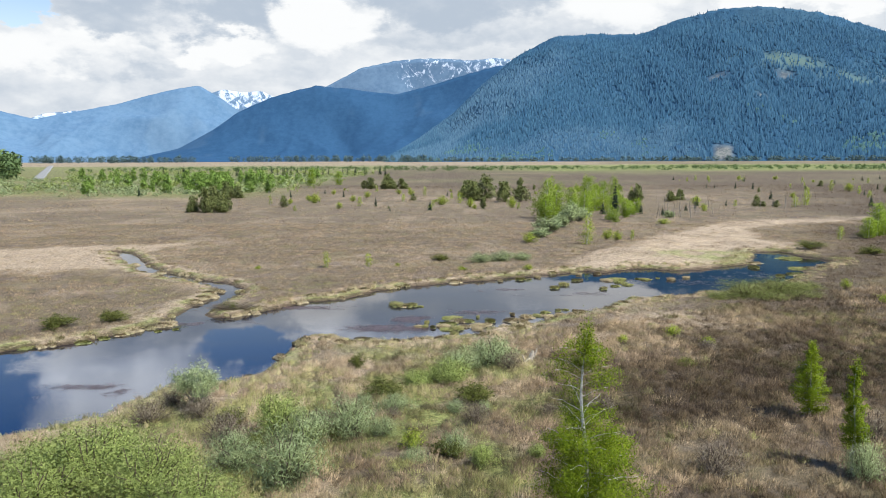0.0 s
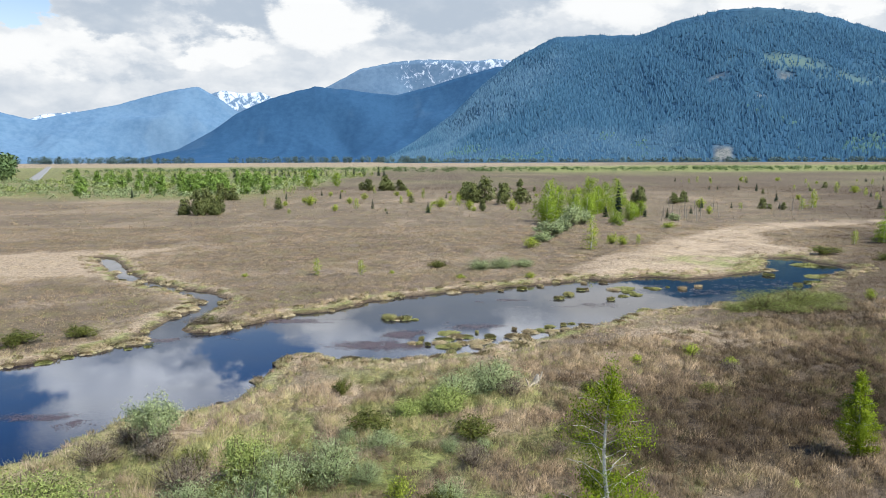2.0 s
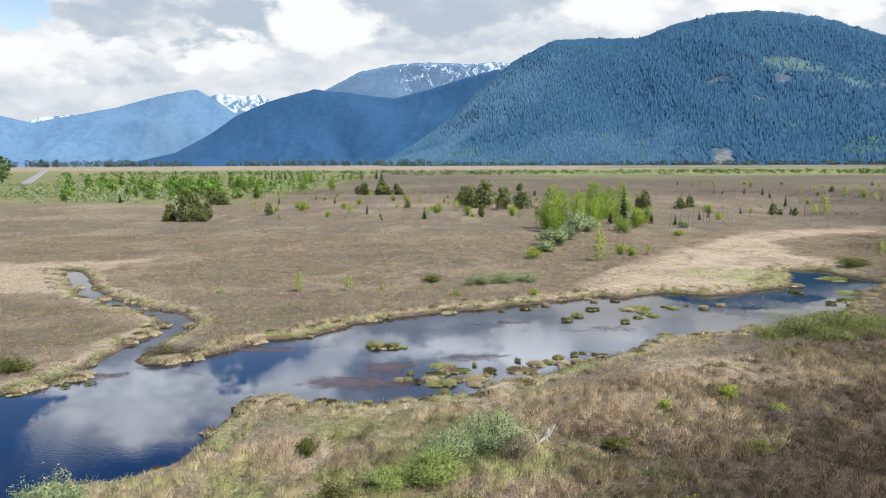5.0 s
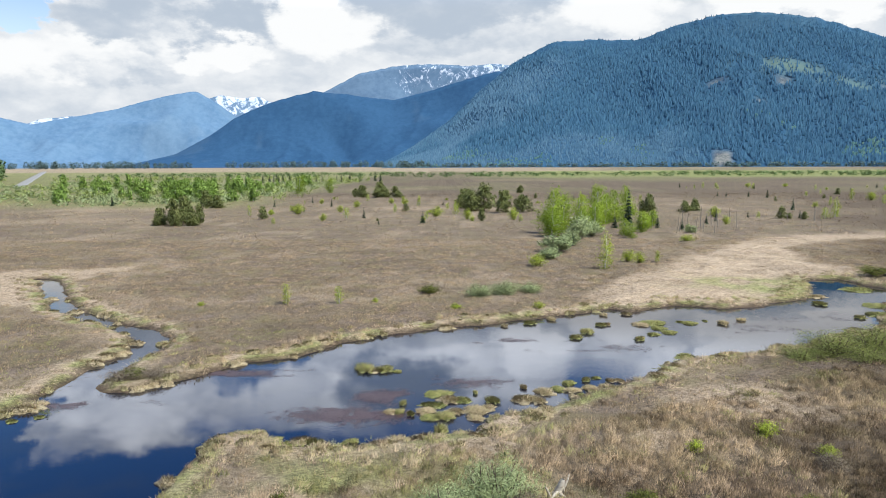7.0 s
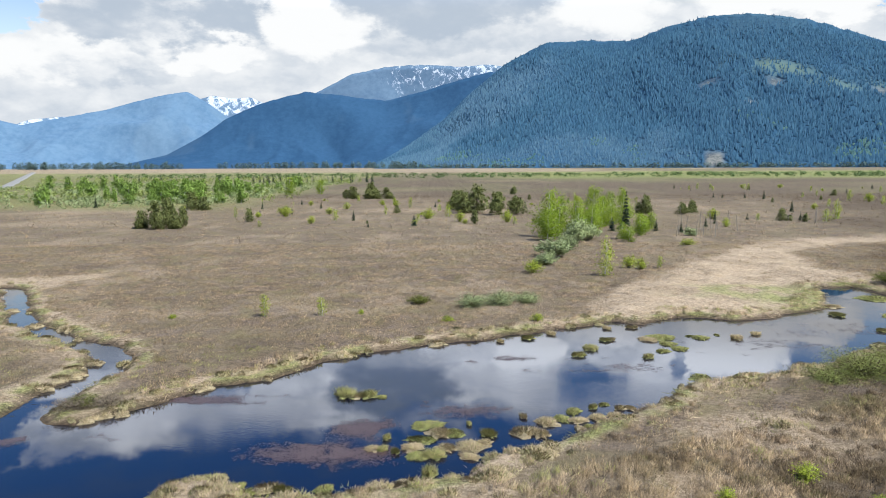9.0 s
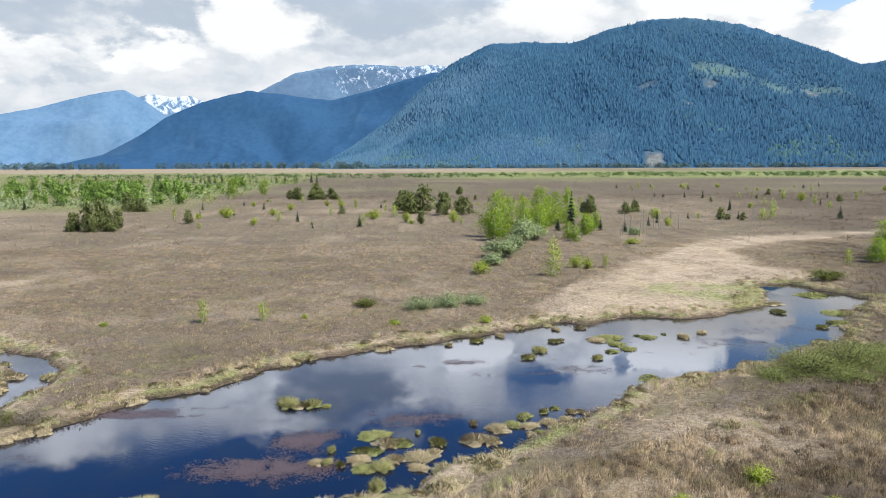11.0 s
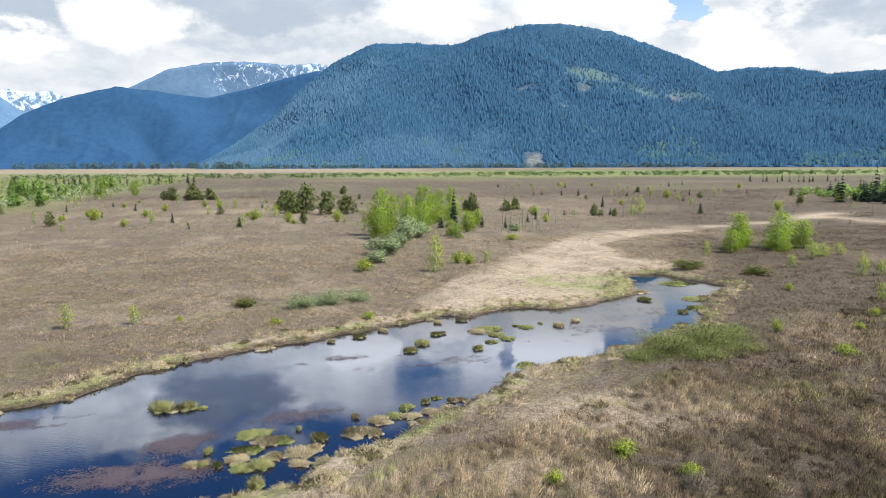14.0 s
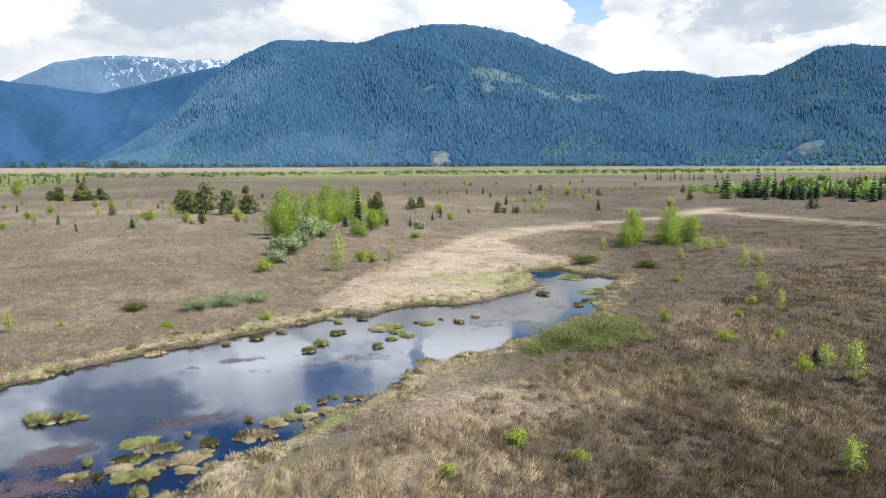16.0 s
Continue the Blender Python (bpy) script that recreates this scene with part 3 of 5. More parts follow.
def mountain(name, label, rows, r0, r1, span, mat, rough, shift, extra, na=260, nu=40):
    az, u = np.meshgrid(np.linspace(*span, na), np.linspace(0, 1, nu), indexing="ij")
    a1 = az[:, 0]
    cols = [range_field(rows, r0, r1, a1, np.full(na, q), rough, shift) for q in u[0]]
    x, y, z = (np.stack([c[k] for c in cols], 1) for k in range(3))
    # behind the crest the land falls away again
    bx, by = x[:, -1:] * 1.09, y[:, -1:] * 1.09
    x, y, z = np.concatenate([x, bx], 1), np.concatenate([y, by], 1), np.concatenate([z, z[:, -1:] * 0 - 5], 1)
    uu = np.concatenate([u, u[:, -1:] * 0], 1)
    zone = extra(np.concatenate([az, az[:, -1:]], 1), uu, x, y, z).reshape(-1, 3)
    me = sheet(name, np.stack([x, y, z], -1).reshape(-1, 3), grid_faces(na, nu + 1)[:, ::-1], mat, zone, True)
    return tagged(new(name, me), label, "mountain", kind="structure")


MAIN = [(-4.4, 0.21), (-2, 1.71), (0.8, 3.71), (3, 5.81), (5.8, 8.01), (8.7, 9.41), (11.7, 9.46), (15, 9.31), (17.8, 10.21), (20.8, 10.76), (23.4, 10.71), (27, 10.01), (29, 9.26),
        (32.3, 7.91), (34.6, 6.81), (36.5, 7.01), (39.3, 6.91), (41.7, 6.31), (45.1, 6.36), (46.9, 7.11), (48.6, 8.01), (50.3, 8.06), (54, 7.51), (66, 6.01)]
BLUE = [(-25, -0.20), (-20, 1.00), (-17.5, 2.40), (-15.7, 3.70), (-13.2, 4.85), (-9.8, 5.78), (-7.2, 5.55), (-3.7, 5.15), (-1, 5.80), (2, 6.70), (4.5, 7.30), (7, 7.10), (12, 5.10)]
PALE = [(-60, 2.90), (-42, 3.20), (-34, 3.60), (-32, 3.70), (-31.2, 3.44), (-29.3, 2.95), (-26.3, 3.62), (-24, 4.14), (-20.5, 5.20), (-18.4, 5.58), (-17, 4.80), (-15.5, 3.70), (-10, 2.10)]
SNOW = [(-60, 2.60), (-33, 2.80), (-30.3, 2.70), (-28.6, 3.35), (-26.5, 3.60), (-24, 3.40), (-19, 4.50), (-16.8, 5.35), (-15.2, 5.10), (-14, 5.30), (-12.6, 4.70), (-10, 5.20), (-8.5, 5.95),
        (-6.3, 7.10), (-3.7, 7.65), (-1, 7.85), (2, 7.70), (4.5, 7.80), (8, 7.30), (14, 5.10)]


def bare_patches(az, u, x, y, z):
    """Clearings near the shoulder, the rock face at the foot, some slides."""
    patch = step(fbm(x, y, 150, 4), 0.60, 0.70)
    clear = np.exp(-(((az - 25.0) / 3.0) ** 2) - ((u - 0.63 + 0.006 * (az - 25)) / 0.06) ** 2) * step(fbm(x, y, 90, 3), 0.34, 0.50)
    clear = np.maximum(clear, np.exp(-(((az - 28.6) / 2.0) ** 2) - ((u - 0.57) / 0.045) ** 2) * step(fbm(x, y, 80, 3), 0.40, 0.55))
    clear = np.maximum(clear, 0.8 * np.exp(-(((az - 32.5) / 1.8) ** 2) - ((u - 0.66) / 0.03) ** 2))
    rock = np.exp(-(((az - 21.2) / 0.65) ** 4) - ((u - 0.04) / 0.04) ** 4)
    for a0, u0, wide in ((20.6, 0.55, 0.6), (25.0, 0.53, 0.5), (23.6, 0.40, 0.4), (31.6, 0.62, 0.5)):
        rock = np.maximum(rock, 0.7 * np.exp(-(((az - a0) / wide) ** 2) - ((u - u0) / 0.022) ** 2))
    rock = np.maximum(rock, 0.9 * np.exp(-(((az - 46.5) / 2.4) ** 2) - ((u - 0.15) / 0.12) ** 2) * step(fbm(x, y, 90, 3), 0.5, 0.6))
    return np.stack([np.clip(rock * 1.2, 0, 1), np.clip(np.maximum(patch * 0.12, clear), 0, 1), 0 * u], -1)


def slides(az, u, x, y, z):
    streak = step(fbm(x, y, 110, 4) * 0.6 + fbm(x, y, 700, 2) * 0.4, 0.62, 0.72) * 0.22
    return np.stack([0 * u, streak, 0 * u], -1)


def snow_line(az, u, x, y, z):
    sector = np.interp(az, (-31, -29, -26, -24, -18.5, -17, -13, -11, -5, -3, 5, 8), (0.9, 0.92, 0.9, 0.5, 0.6, 0.92, 0.92, 0.6, 0.5, 0.80, 0.84, 0.75))
    high = step(u, 0.40, 0.92) * 0.58 * sector
    return np.stack([0 * u, 0 * u, high], -1)


mountain("mountain_backdrop", "peaks with snow on their tops under cloud, painted blue for haze", SNOW, 4550, 4900, (-60, 14), SNOWY, 0.45, 900, snow_line)
mountain("mountain_backdrop", "wooded mountain range painted pale blue for haze", PALE, 4050, 4500, (-60, -9), RANGE, 0.95, 300, slides)
mountain("mountain_backdrop", "wooded ridge painted dark blue for haze and cloud shade", BLUE, 3500, 4020, (-25, 12), RIDGE, 0.60, 1700, slides)
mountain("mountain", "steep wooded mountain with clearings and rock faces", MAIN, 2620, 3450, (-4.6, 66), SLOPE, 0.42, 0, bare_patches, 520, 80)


def mountain_forest(count, seed):
    """Conifers and, low down, broad crowns, standing over the whole slope."""
    g = np.random.default_rng(seed)
    az = g.uniform(-4.4, 60, count)
    u = g.random(count) ** 0.85
    x, y, z = range_field(MAIN, 2620, 3450, np.sort(az), u, 0.42, 0)
    az = np.sort(az)
    bare = bare_patches(az, u, x, y, z)[:, :2].max(1)
    rock = bare_patches(az, u, x, y, z)[:, 0]
    keep = (z > 1) & (rock < 0.22) & (g.random(count) > np.clip(bare * 1.5, 0, 0.90) - 0.25 * (fbm(x, y, 45, 3) > 0.55))
    x, y, z, u = x[keep], y[keep], z[keep], u[keep]
    n = len(x)
    az = np.degrees(np.arctan2(x, y))
    leafy = (g.random(n) < 0.6 * (1 - step(u, 0.16, 0.34) * (1 - 0.7 * step(az, 44, 48))) * step(fbm(x, y, 130, 4) + 0.06 * step(az, 38, 46), 0.46 + 0.19 * step(u, 0.04, 0.32) * (1 - 0.6 * step(az, 44, 48)), 0.68)).astype(float)
    # western flank painted paler for sun and haze, the east dark for cloud shade
    pale = np.clip(step(fbm(x, y, 260, 4) - 0.012 * (az - 8) * (1 + u), 0.35, 0.65) + g.normal(0, 0.2, n), 0, 1)
    h = g.uniform(12, 25, n) * (1 - 0.45 * leafy) * (1 - 0.5 * step(u, 0.88, 1.0)) * (0.75 + 0.5 * fbm(x, y, 200, 2)) * (1 - 0.25 * pale)
    rad = h * g.uniform(0.13, 0.20, n) * (1 + 1.6 * leafy)
    for kind, label in ((0, "dense conifer forest over the slopes, haze painted in as blue"), (1, "paler leafy crowns low on the slopes")):
        pick = leafy == kind
        tree_mass(np.stack([x, y, z - 2], -1)[pick], h[pick], rad[pick], pale[pick], kind, label, g)


def tree_mass(p, h, rad, pale, kind, label, g):
    """Far trees as ragged cones (kind 0) or broad crowns (kind 1)."""
    n = len(p)
    turn = np.linspace(0, 2 * np.pi, 4, endpoint=False)[None] + g.uniform(0, 6, (n, 1))
    c, s = np.cos(turn), np.sin(turn)
    ring = np.stack([c, s, 0 * c], -1) * (rad[:, None] * g.uniform(0.7, 1.3, (n, 4)))[..., None]
    up = np.zeros((n, 1, 3))
    up[:, 0, 2] = h
    tip = (p + np.stack([g.normal(0, 0.3, n), g.normal(0, 0.3, n), h], -1))[:, None]
    rows = [p[:, None] + ring + up * 0.14, tip] if kind == 0 else [p[:, None] + ring * 0.8 + up * 0.2, p[:, None] + ring + up * 0.66, tip]
    v = np.concatenate(rows, 1)
    m = v.shape[1]
    j = np.arange(4)
    k = (j + 1) % 4
    f = np.stack([j + m - 5, k + m - 5, np.full(4, m - 1)], 1)
    if kind:
        f = np.concatenate([f, np.stack([j, k, k + 4], 1), np.stack([j, k + 4, j + 4], 1)])
    f = (f[None] + m * np.arange(n)[:, None, None]).reshape(-1, 3)
    zone = np.zeros((n * m, 3))
    zone[:, 0], zone[:, 1] = np.repeat(pale, m), kind
    away = np.concatenate([-p[:, :2], 0.9 * np.hypot(p[:, 0], p[:, 1])[:, None]], 1) / np.hypot(p[:, 0], p[:, 1])[:, None]
    out = np.concatenate([np.stack([c, s, 0 * c + 0.4], -1)] * (1 + kind) + [np.zeros((n, 1, 3)) + (0, 0, 1)], 1)
    nn = (out + away[:, None]).reshape(-1, 3)
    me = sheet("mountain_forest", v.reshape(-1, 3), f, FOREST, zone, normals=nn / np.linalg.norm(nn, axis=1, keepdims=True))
    tagged(new("mountain_forest", me), label, "forest", kind="stuff")


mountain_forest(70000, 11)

# ---- trees and shrubs ----


def at_place(x, y, size=1.0, turn=0.0, wide=None, sink=0.08):
    """The pose of a plant on the ground; wide: its breadth, where that differs from its height."""
    z = float(land(np.array([x]), np.array([y]), bank(np.array([x], float), np.array([y], float)))[0])
    k = wide if wide else size
    return Matrix.Translation((x, y, z - sink)) @ Matrix.Rotation(turn, 4, "Z") @ Matrix.Diagonal((k, k, size, 1))


def make_birch(label, group, seed, tall, spread, leaves, leaf, leaf_mat, low=0.12, limbs=16, loose=0.16, split=False, gap=None, droop=0.5, profile=None, airy=1.0):
    """A birch with a pale leaning trunk, rising limbs and a thin crown of many leaves. gap: a stretch of its height where bare wood shows."""
    g = np.random.default_rng(seed)
    tree = thing("birch_tree", label, "tree", group)
    t = np.linspace(0, 1, 12)
    bend = g.uniform(-0.03, 0.03, 2) * tall
    line = np.stack([bend[0] * np.sin(t * 2.6) + 0.012 * tall * np.sin(t * 9 + seed), bend[1] * np.sin(t * 2.2) + 0.012 * tall * np.cos(t * 8), t * tall * 0.97], -1)
    bole = tube(line, tall * 0.0135 * (1 - t) ** 0.8 + 0.006, 7)
    pieces, spots = [], []
    for i in range(limbs):
        s = low + (0.93 - low) * (i + g.random() * 0.8) / limbs
        foot = np.array([np.interp(s, t, line[:, k]) for k in range(3)])
        turn = i * 2.4 + g.uniform(-0.5, 0.5)
        reach = spread * (1.15 - s) ** 0.75 * g.uniform(0.65, 1.1) * min(1.0, 0.45 + 2.2 * s)
        if profile:
            reach = np.interp(s, *zip(*profile)) * g.uniform(0.7, 1.1)
        q = np.linspace(0, 1, 6)
        rise = reach * g.uniform(0.5, 1.1)
        arm = foot + np.stack([np.cos(turn) * reach * q, np.sin(turn) * reach * q, rise * (q - 0.45 * q * q)], -1)
        arm[1:-1] += g.normal(0, 0.02 * reach, (4, 3))
        pieces.append(tube(arm, tall * 0.0023 * (1 - 0.85 * q) * (1.15 - s) + 0.0025, 5))
        if gap is None or not gap[0] < s < gap[1] or i % 4 == 0:
            spots.append((arm, reach, airy if s > 0.55 else 1.0))
    if split:
        for v, f in pieces:
            part("limb", sheet("limb", v, f, WHITE_BARK, smooth=True), tree, "thin pale birch limb")
    else:
        bole = joined([bole] + pieces)
    part("trunk", sheet("trunk", *bole, WHITE_BARK, smooth=True), tree, "white peeling birch bark")
    share = np.array([r**1.4 * k for _, r, k in spots])
    share = (leaves * 0.95 * share / share.sum()).astype(int) + 8
    centres = []
    for (arm, reach, _), per in zip(spots, share):
        q = g.random(per) ** 0.7
        p = np.stack([np.interp(q, np.linspace(0, 1, 6), arm[:, k]) for k in range(3)], -1)
        clump = g.integers(0, 9, per)
        off = g.normal(0, loose * (0.5 + reach), (9, 3))
        p += off[clump] + g.normal(0, loose * 0.42 * (0.5 + reach), (per, 3))
        p[:, 2] -= np.abs(g.normal(0, 0.16 * reach, per))
        centres.append(p)
    per = int(leaves * airy) // 20
    tipp = line[-1] + g.normal(0, 1, (per, 3)) * (0.05 * spread + 0.05, 0.05 * spread + 0.05, 0.05 * tall) - (0, 0, 0.05 * tall)
    centres = np.concatenate(centres + [tipp])
    centres[:, 2] = np.maximum(centres[:, 2], 0.05)
    part("crown", crown_sheet("crown", centres, leaf_sprays(centres, leaf, g, 1.4, droop), leaf_mat), tree)
    return tree


def make_shrub(label, group, seed, leaves, leaf, leaf_mat, wood=BROWN_BARK, stems=12, name="willow_shrub", dome=0.72, heart=0.3, upright=0.0, long=2.2, loose=1.0):
    """A shrub about a metre high and across: stems that fan out of the ground, and leaves along them in clumps."""
    g = np.random.default_rng(seed)
    bush = thing(name, label, "shrub", group)
    pieces, ends = [], []
    for i in range(stems):
        turn, out = i * 2.4 + g.uniform(-0.4, 0.4), 0.5 * np.sqrt((i + 0.7) / stems) * g.uniform(0.75, 1.1)
        top = (1 - dome * (out * 1.7) ** 2) * g.uniform(0.72, 1.05)
        q = np.linspace(0, 1, 5)
        arm = np.stack([np.cos(turn) * out * (0.15 + 0.85 * q**1.2), np.sin(turn) * out * (0.15 + 0.85 * q**1.2), max(top, 0.25) * q], -1)
        arm[1:] += g.normal(0, 0.025, (4, 3))
        pieces.append(tube(arm, 0.011 * (1 - 0.8 * q) + 0.002, 4))
        ends.append(arm)
    part("branchwork", sheet("branchwork", *joined(pieces), wood), bush)
    pick = g.integers(0, stems, leaves)
    q = heart + (1 - heart) * g.random(leaves) ** 0.6
    arms = np.stack(ends)
    p = np.stack([np.array([np.interp(b, np.linspace(0, 1, 5), arms[a, :, k]) for a, b in zip(pick, q)]) for k in range(3)], -1)
    off = g.normal(0, 0.085 * loose, (stems, 6, 3))
    p += off[pick, g.integers(0, 6, leaves)] + g.normal(0, 0.045 * loose, (leaves, 3))
    p[:, 2] = np.maximum(p[:, 2], 0.04)
    part("foliage", crown_sheet("foliage", p, leaf_sprays(p, leaf, g, long, -upright), leaf_mat, 0.7), bush)
    return bush


def make_conifer(label, group, seed, whorls=13, arms=9, mat=NEEDLE, slim=0.17, name="conifer_tree", ragged=0.25, low=0.06):
    """A spruce about a metre high: a trunk and drooping boughs in whorls."""
    g = np.random.default_rng(seed)
    tree = thing(name, label, "tree", group)
    t = np.linspace(0, 1, 6)
    part("trunk", sheet("trunk", *tube(np.stack([0 * t, 0 * t, t * 0.97], -1), 0.016 * (1 - t) + 0.002, 6), BROWN_BARK, smooth=True), tree)
    v, f, n = [], [], 0
    for i in range(whorls):
        s = low + (0.97 - low) * i / (whorls - 1)
        for j in range(arms):
            turn = j * 2 * np.pi / arms + i * 0.7 + g.uniform(-0.25, 0.25)
            reach = slim * (1.02 - s) ** 0.85 * g.uniform(1 - ragged, 1 + ragged) + 0.012
            d, side = np.array([np.cos(turn), np.sin(turn), 0]), np.array([-np.sin(turn), np.cos(turn), 0])
            foot = np.array([0, 0, s + g.uniform(-0.015, 0.015)])
            fall = reach * g.uniform(0.1, 0.5)
            wide = reach * 0.34 + 0.012
            v += [foot + (0, 0, 0.02), foot + d * reach * 0.55 + side * wide - (0, 0, fall * 0.6), foot + d * reach - (0, 0, fall), foot + d * reach * 0.55 - side * wide - (0, 0, fall * 0.6),
                  foot + d * reach * 0.6 - (0, 0, fall * 0.2 - 0.012)]
            f += [(n, n + 1, n + 4), (n + 1, n + 2, n + 4), (n + 2, n + 3, n + 4), (n + 3, n, n + 4)]
            n += 5
    part("crown", sheet("crown", np.array(v), np.array(f), mat), tree)
    return tree


def make_pine(label, group, seed, leaves=1300, mat=PINE_NEEDLE, name="pine_tree", leaf=0.038):
    """A low ragged pine about a metre high: a short trunk and tufts of needles on crooked limbs."""
    g = np.random.default_rng(seed)
    tree = thing(name, label, "tree", group)
    pieces, centres = [], []
    t = np.linspace(0, 1, 6)
    pieces.append(tube(np.stack([0.03 * np.sin(4 * t), 0.02 * np.sin(3 * t), t * 0.9], -1), 0.022 * (1 - t) + 0.004, 6))
    for i in range(16):
        s = 0.03 + 0.85 * i / 16
        turn = i * 2.4
        reach = 0.44 * (1.04 - s) ** 0.85 * g.uniform(0.5, 1.15)
        q = np.linspace(0, 1, 4)
        arm = np.stack([np.cos(turn) * reach * q, np.sin(turn) * reach * q, s + (0.10 + 0.25 * reach) * q * q], -1)
        pieces.append(tube(arm, 0.009 * (1 - q) + 0.002, 4))
        k = leaves // 16
        p = np.stack([np.interp(0.25 + 0.75 * g.random(k), q, arm[:, c]) for c in range(3)], -1)
        off = g.normal(0, 0.055, (5, 3))
        centres.append(p + off[g.integers(0, 5, k)] + g.normal(0, 0.03, (k, 3)))
    part("trunk", sheet("trunk", *joined(pieces), BROWN_BARK), tree)
    c = np.concatenate(centres)
    c[:, 2] = np.clip(c[:, 2], 0.03, 1.03)
    part("crown", crown_sheet("crown", c, leaf_sprays(c, leaf, g, 2.4, -1.0), mat), tree)
    return tree


def spread_out(models, rows, group=""):
    """Stand copies at rows of x, y, height, breadth; the models themselves take the first places."""
    g = np.random.default_rng(len(rows))
    for i, (x, y, tall, wide) in enumerate(rows):
        m = at_place(x, y, tall, g.uniform(0, 6.28), wide)
        if i < len(models):
            models[i].matrix_basis = m
        else:
            copy_thing(models[i % len(models)], m @ Matrix.Diagonal([1 / k for k in models[i % len(models)].scale] + [1]))


# the near bank
birch = make_birch("tall slender birch with fresh green leaves and bare white limbs", "", 5, 7.5, 1.55, 54000, 0.041, BIRCH_LEAF, 0.06, 46, 0.12, True, (0.58, 0.78), 0.7,
                   ((0.05, 1.1), (0.2, 1.75), (0.42, 1.65), (0.58, 1.30), (0.70, 0.90), (0.82, 0.95), (0.93, 0.80), (1.0, 0.45)), 0.55)
birch.matrix_basis = at_place(4.48, 22.0, 1.0, 0.6)
birch = make_birch("small dense birch with bright green leaves", "small birches by the bank", 8, 3.75, 0.85, 15000, 0.042, BIRCH_LEAF, 0.05, 48, 0.075, profile=((0.05, 0.65), (0.25, 0.85), (0.6, 0.62), (0.9, 0.32), (1.0, 0.15)))
birch.matrix_basis = at_place(17.6, 33.1, 1.0, 0.3)
birch = make_birch("slim birch above a grey twiggy shrub", "small birches by the bank", 12, 4.7, 0.62, 9000, 0.045, BIRCH_LEAF, 0.25, 30, 0.10)
birch.matrix_basis = at_place(16.4, 27.4, 1.0, 1.3)

willow = make_shrub("blue-green willow on bare grey stems at the water's edge", "willows by the bank", 21, 6000, 0.016, WILLOW_LEAF, GREY_WOOD, 20, dome=0.35, heart=0.55, long=3.2)
willow.matrix_basis = at_place(-12.3, 34.6, 2.3, 0.2, 2.5)
THICK = [make_shrub("feathery green willow thicket on the near bank", "green willows", 25 + i, 16000, 0.0125, GREEN_LEAF, BROWN_BARK, 44, long=2.6, upright=1.0, dome=0.9, heart=0.15, loose=1.25) for i in range(2)]
LUSH = [make_shrub("leafy green willow thicket on the near bank", "green willows", 30 + i, 7500, 0.0165, GREEN_LEAF, BROWN_BARK, 30, long=3.2, upright=0.8, heart=0.15, loose=1.15) for i in range(2)]
GREYISH = [make_shrub("grey-green willow shrub among dry grass", "grey-green willows", 40 + i, 6200, 0.0138, WILLOW_LEAF, BROWN_BARK, 34, upright=1.1, long=4.6, heart=0.1, loose=1.3) for i in range(2)]
DRY = [make_shrub("bare grey twiggy shrub among brown twigs", "bare shrubs", 50 + i, 3600, 0.011, GREY_TWIG, BROWN_BARK, 30, "bare_shrub", upright=1.2, long=6.0) for i in range(2)]
OLIVE = [make_shrub("low yellow-green shrub among brown twigs", "yellow-green shrubs", 60 + i, 1200, 0.037, SAPLING_LEAF, BROWN_BARK, 18, "leafy_shrub", upright=0.5, heart=0.2, loose=1.2) for i in range(2)]
SWEET = [make_shrub("olive green bog shrub", "olive shrubs", 65 + i, 2600, 0.030, OLIVE_LEAF, BROWN_BARK, 20, "bog_shrub", upright=0.4) for i in range(2)]
spread_out(THICK, [(-13.6, 26.4, 2.6, 4.4), (-10.8, 25.0, 2.4, 3.8), (-16.2, 27.2, 1.7, 3.6), (-8.8, 23.2, 1.9, 3.4), (-14.6, 24.0, 2.2, 4.2)])
spread_out(LUSH, [(-7.5, 31.2, 2.1, 2.3), (0.4, 39.5, 1.5, 2.6), (-1.6, 38.8, 1.0, 1.8)])
MAT = [make_shrub("dense low green thicket spreading along the bank", "bank thicket", 27 + i, 7000, 0.014, MAT_LEAF, BROWN_BARK, 30, "bog_shrub", long=3.0, upright=0.9, loose=1.4, heart=0.1) for i in range(2)]
spread_out(MAT, [(27.4, 64.2, 1.5, 4.4), (30.6, 65.0, 1.55, 4.2), (24.6, 63.0, 0.8, 2.8), (33.2, 66.4, 0.8, 3.6), (29.0, 62.6, 0.8, 3.6), (35.2, 68.2, 0.7, 3.0), (32.2, 63.4, 0.6, 3.2)])
spread_out(GREYISH, [(-6.0, 26.6, 2.2, 2.9), (-4.3, 31.5, 1.6, 2.5), (2.9, 42.6, 1.7, 3.2), (1.0, 41.6, 1.4, 2.6), (-6.0, 30.4, 1.6, 2.2), (-2.4, 34.6, 0.9, 1.8), (4.6, 86.2, 1.2, 3.0), (7.2, 86.8, 1.3, 3.2), (9.8, 88.0, 1.0, 2.6), (-8.6, 28.2, 1.5, 2.4), (16.5, 26.9, 1.7, 1.5)])
spread_out(DRY, [(1.5, 32.6, 1.2, 1.6), (10.9, 27.3, 1.5, 2.2), (19.0, 30.2, 1.6, 2.0), (-9.6, 30.4, 1.5, 2.4), (-11.8, 33.4, 1.2, 2.0), (-14.2, 33.2, 1.2, 2.2), (3.9, 41.4, 1.2, 1.8), (5.5, 27.0, 1.2, 1.6), (47.5, 66.0, 0.8, 1.2), (17.2, 45.6, 0.8, 1.5), (-18.6, 59.2, 0.6, 2.4), (-16.9, 59.8, 0.6, 2.2)])
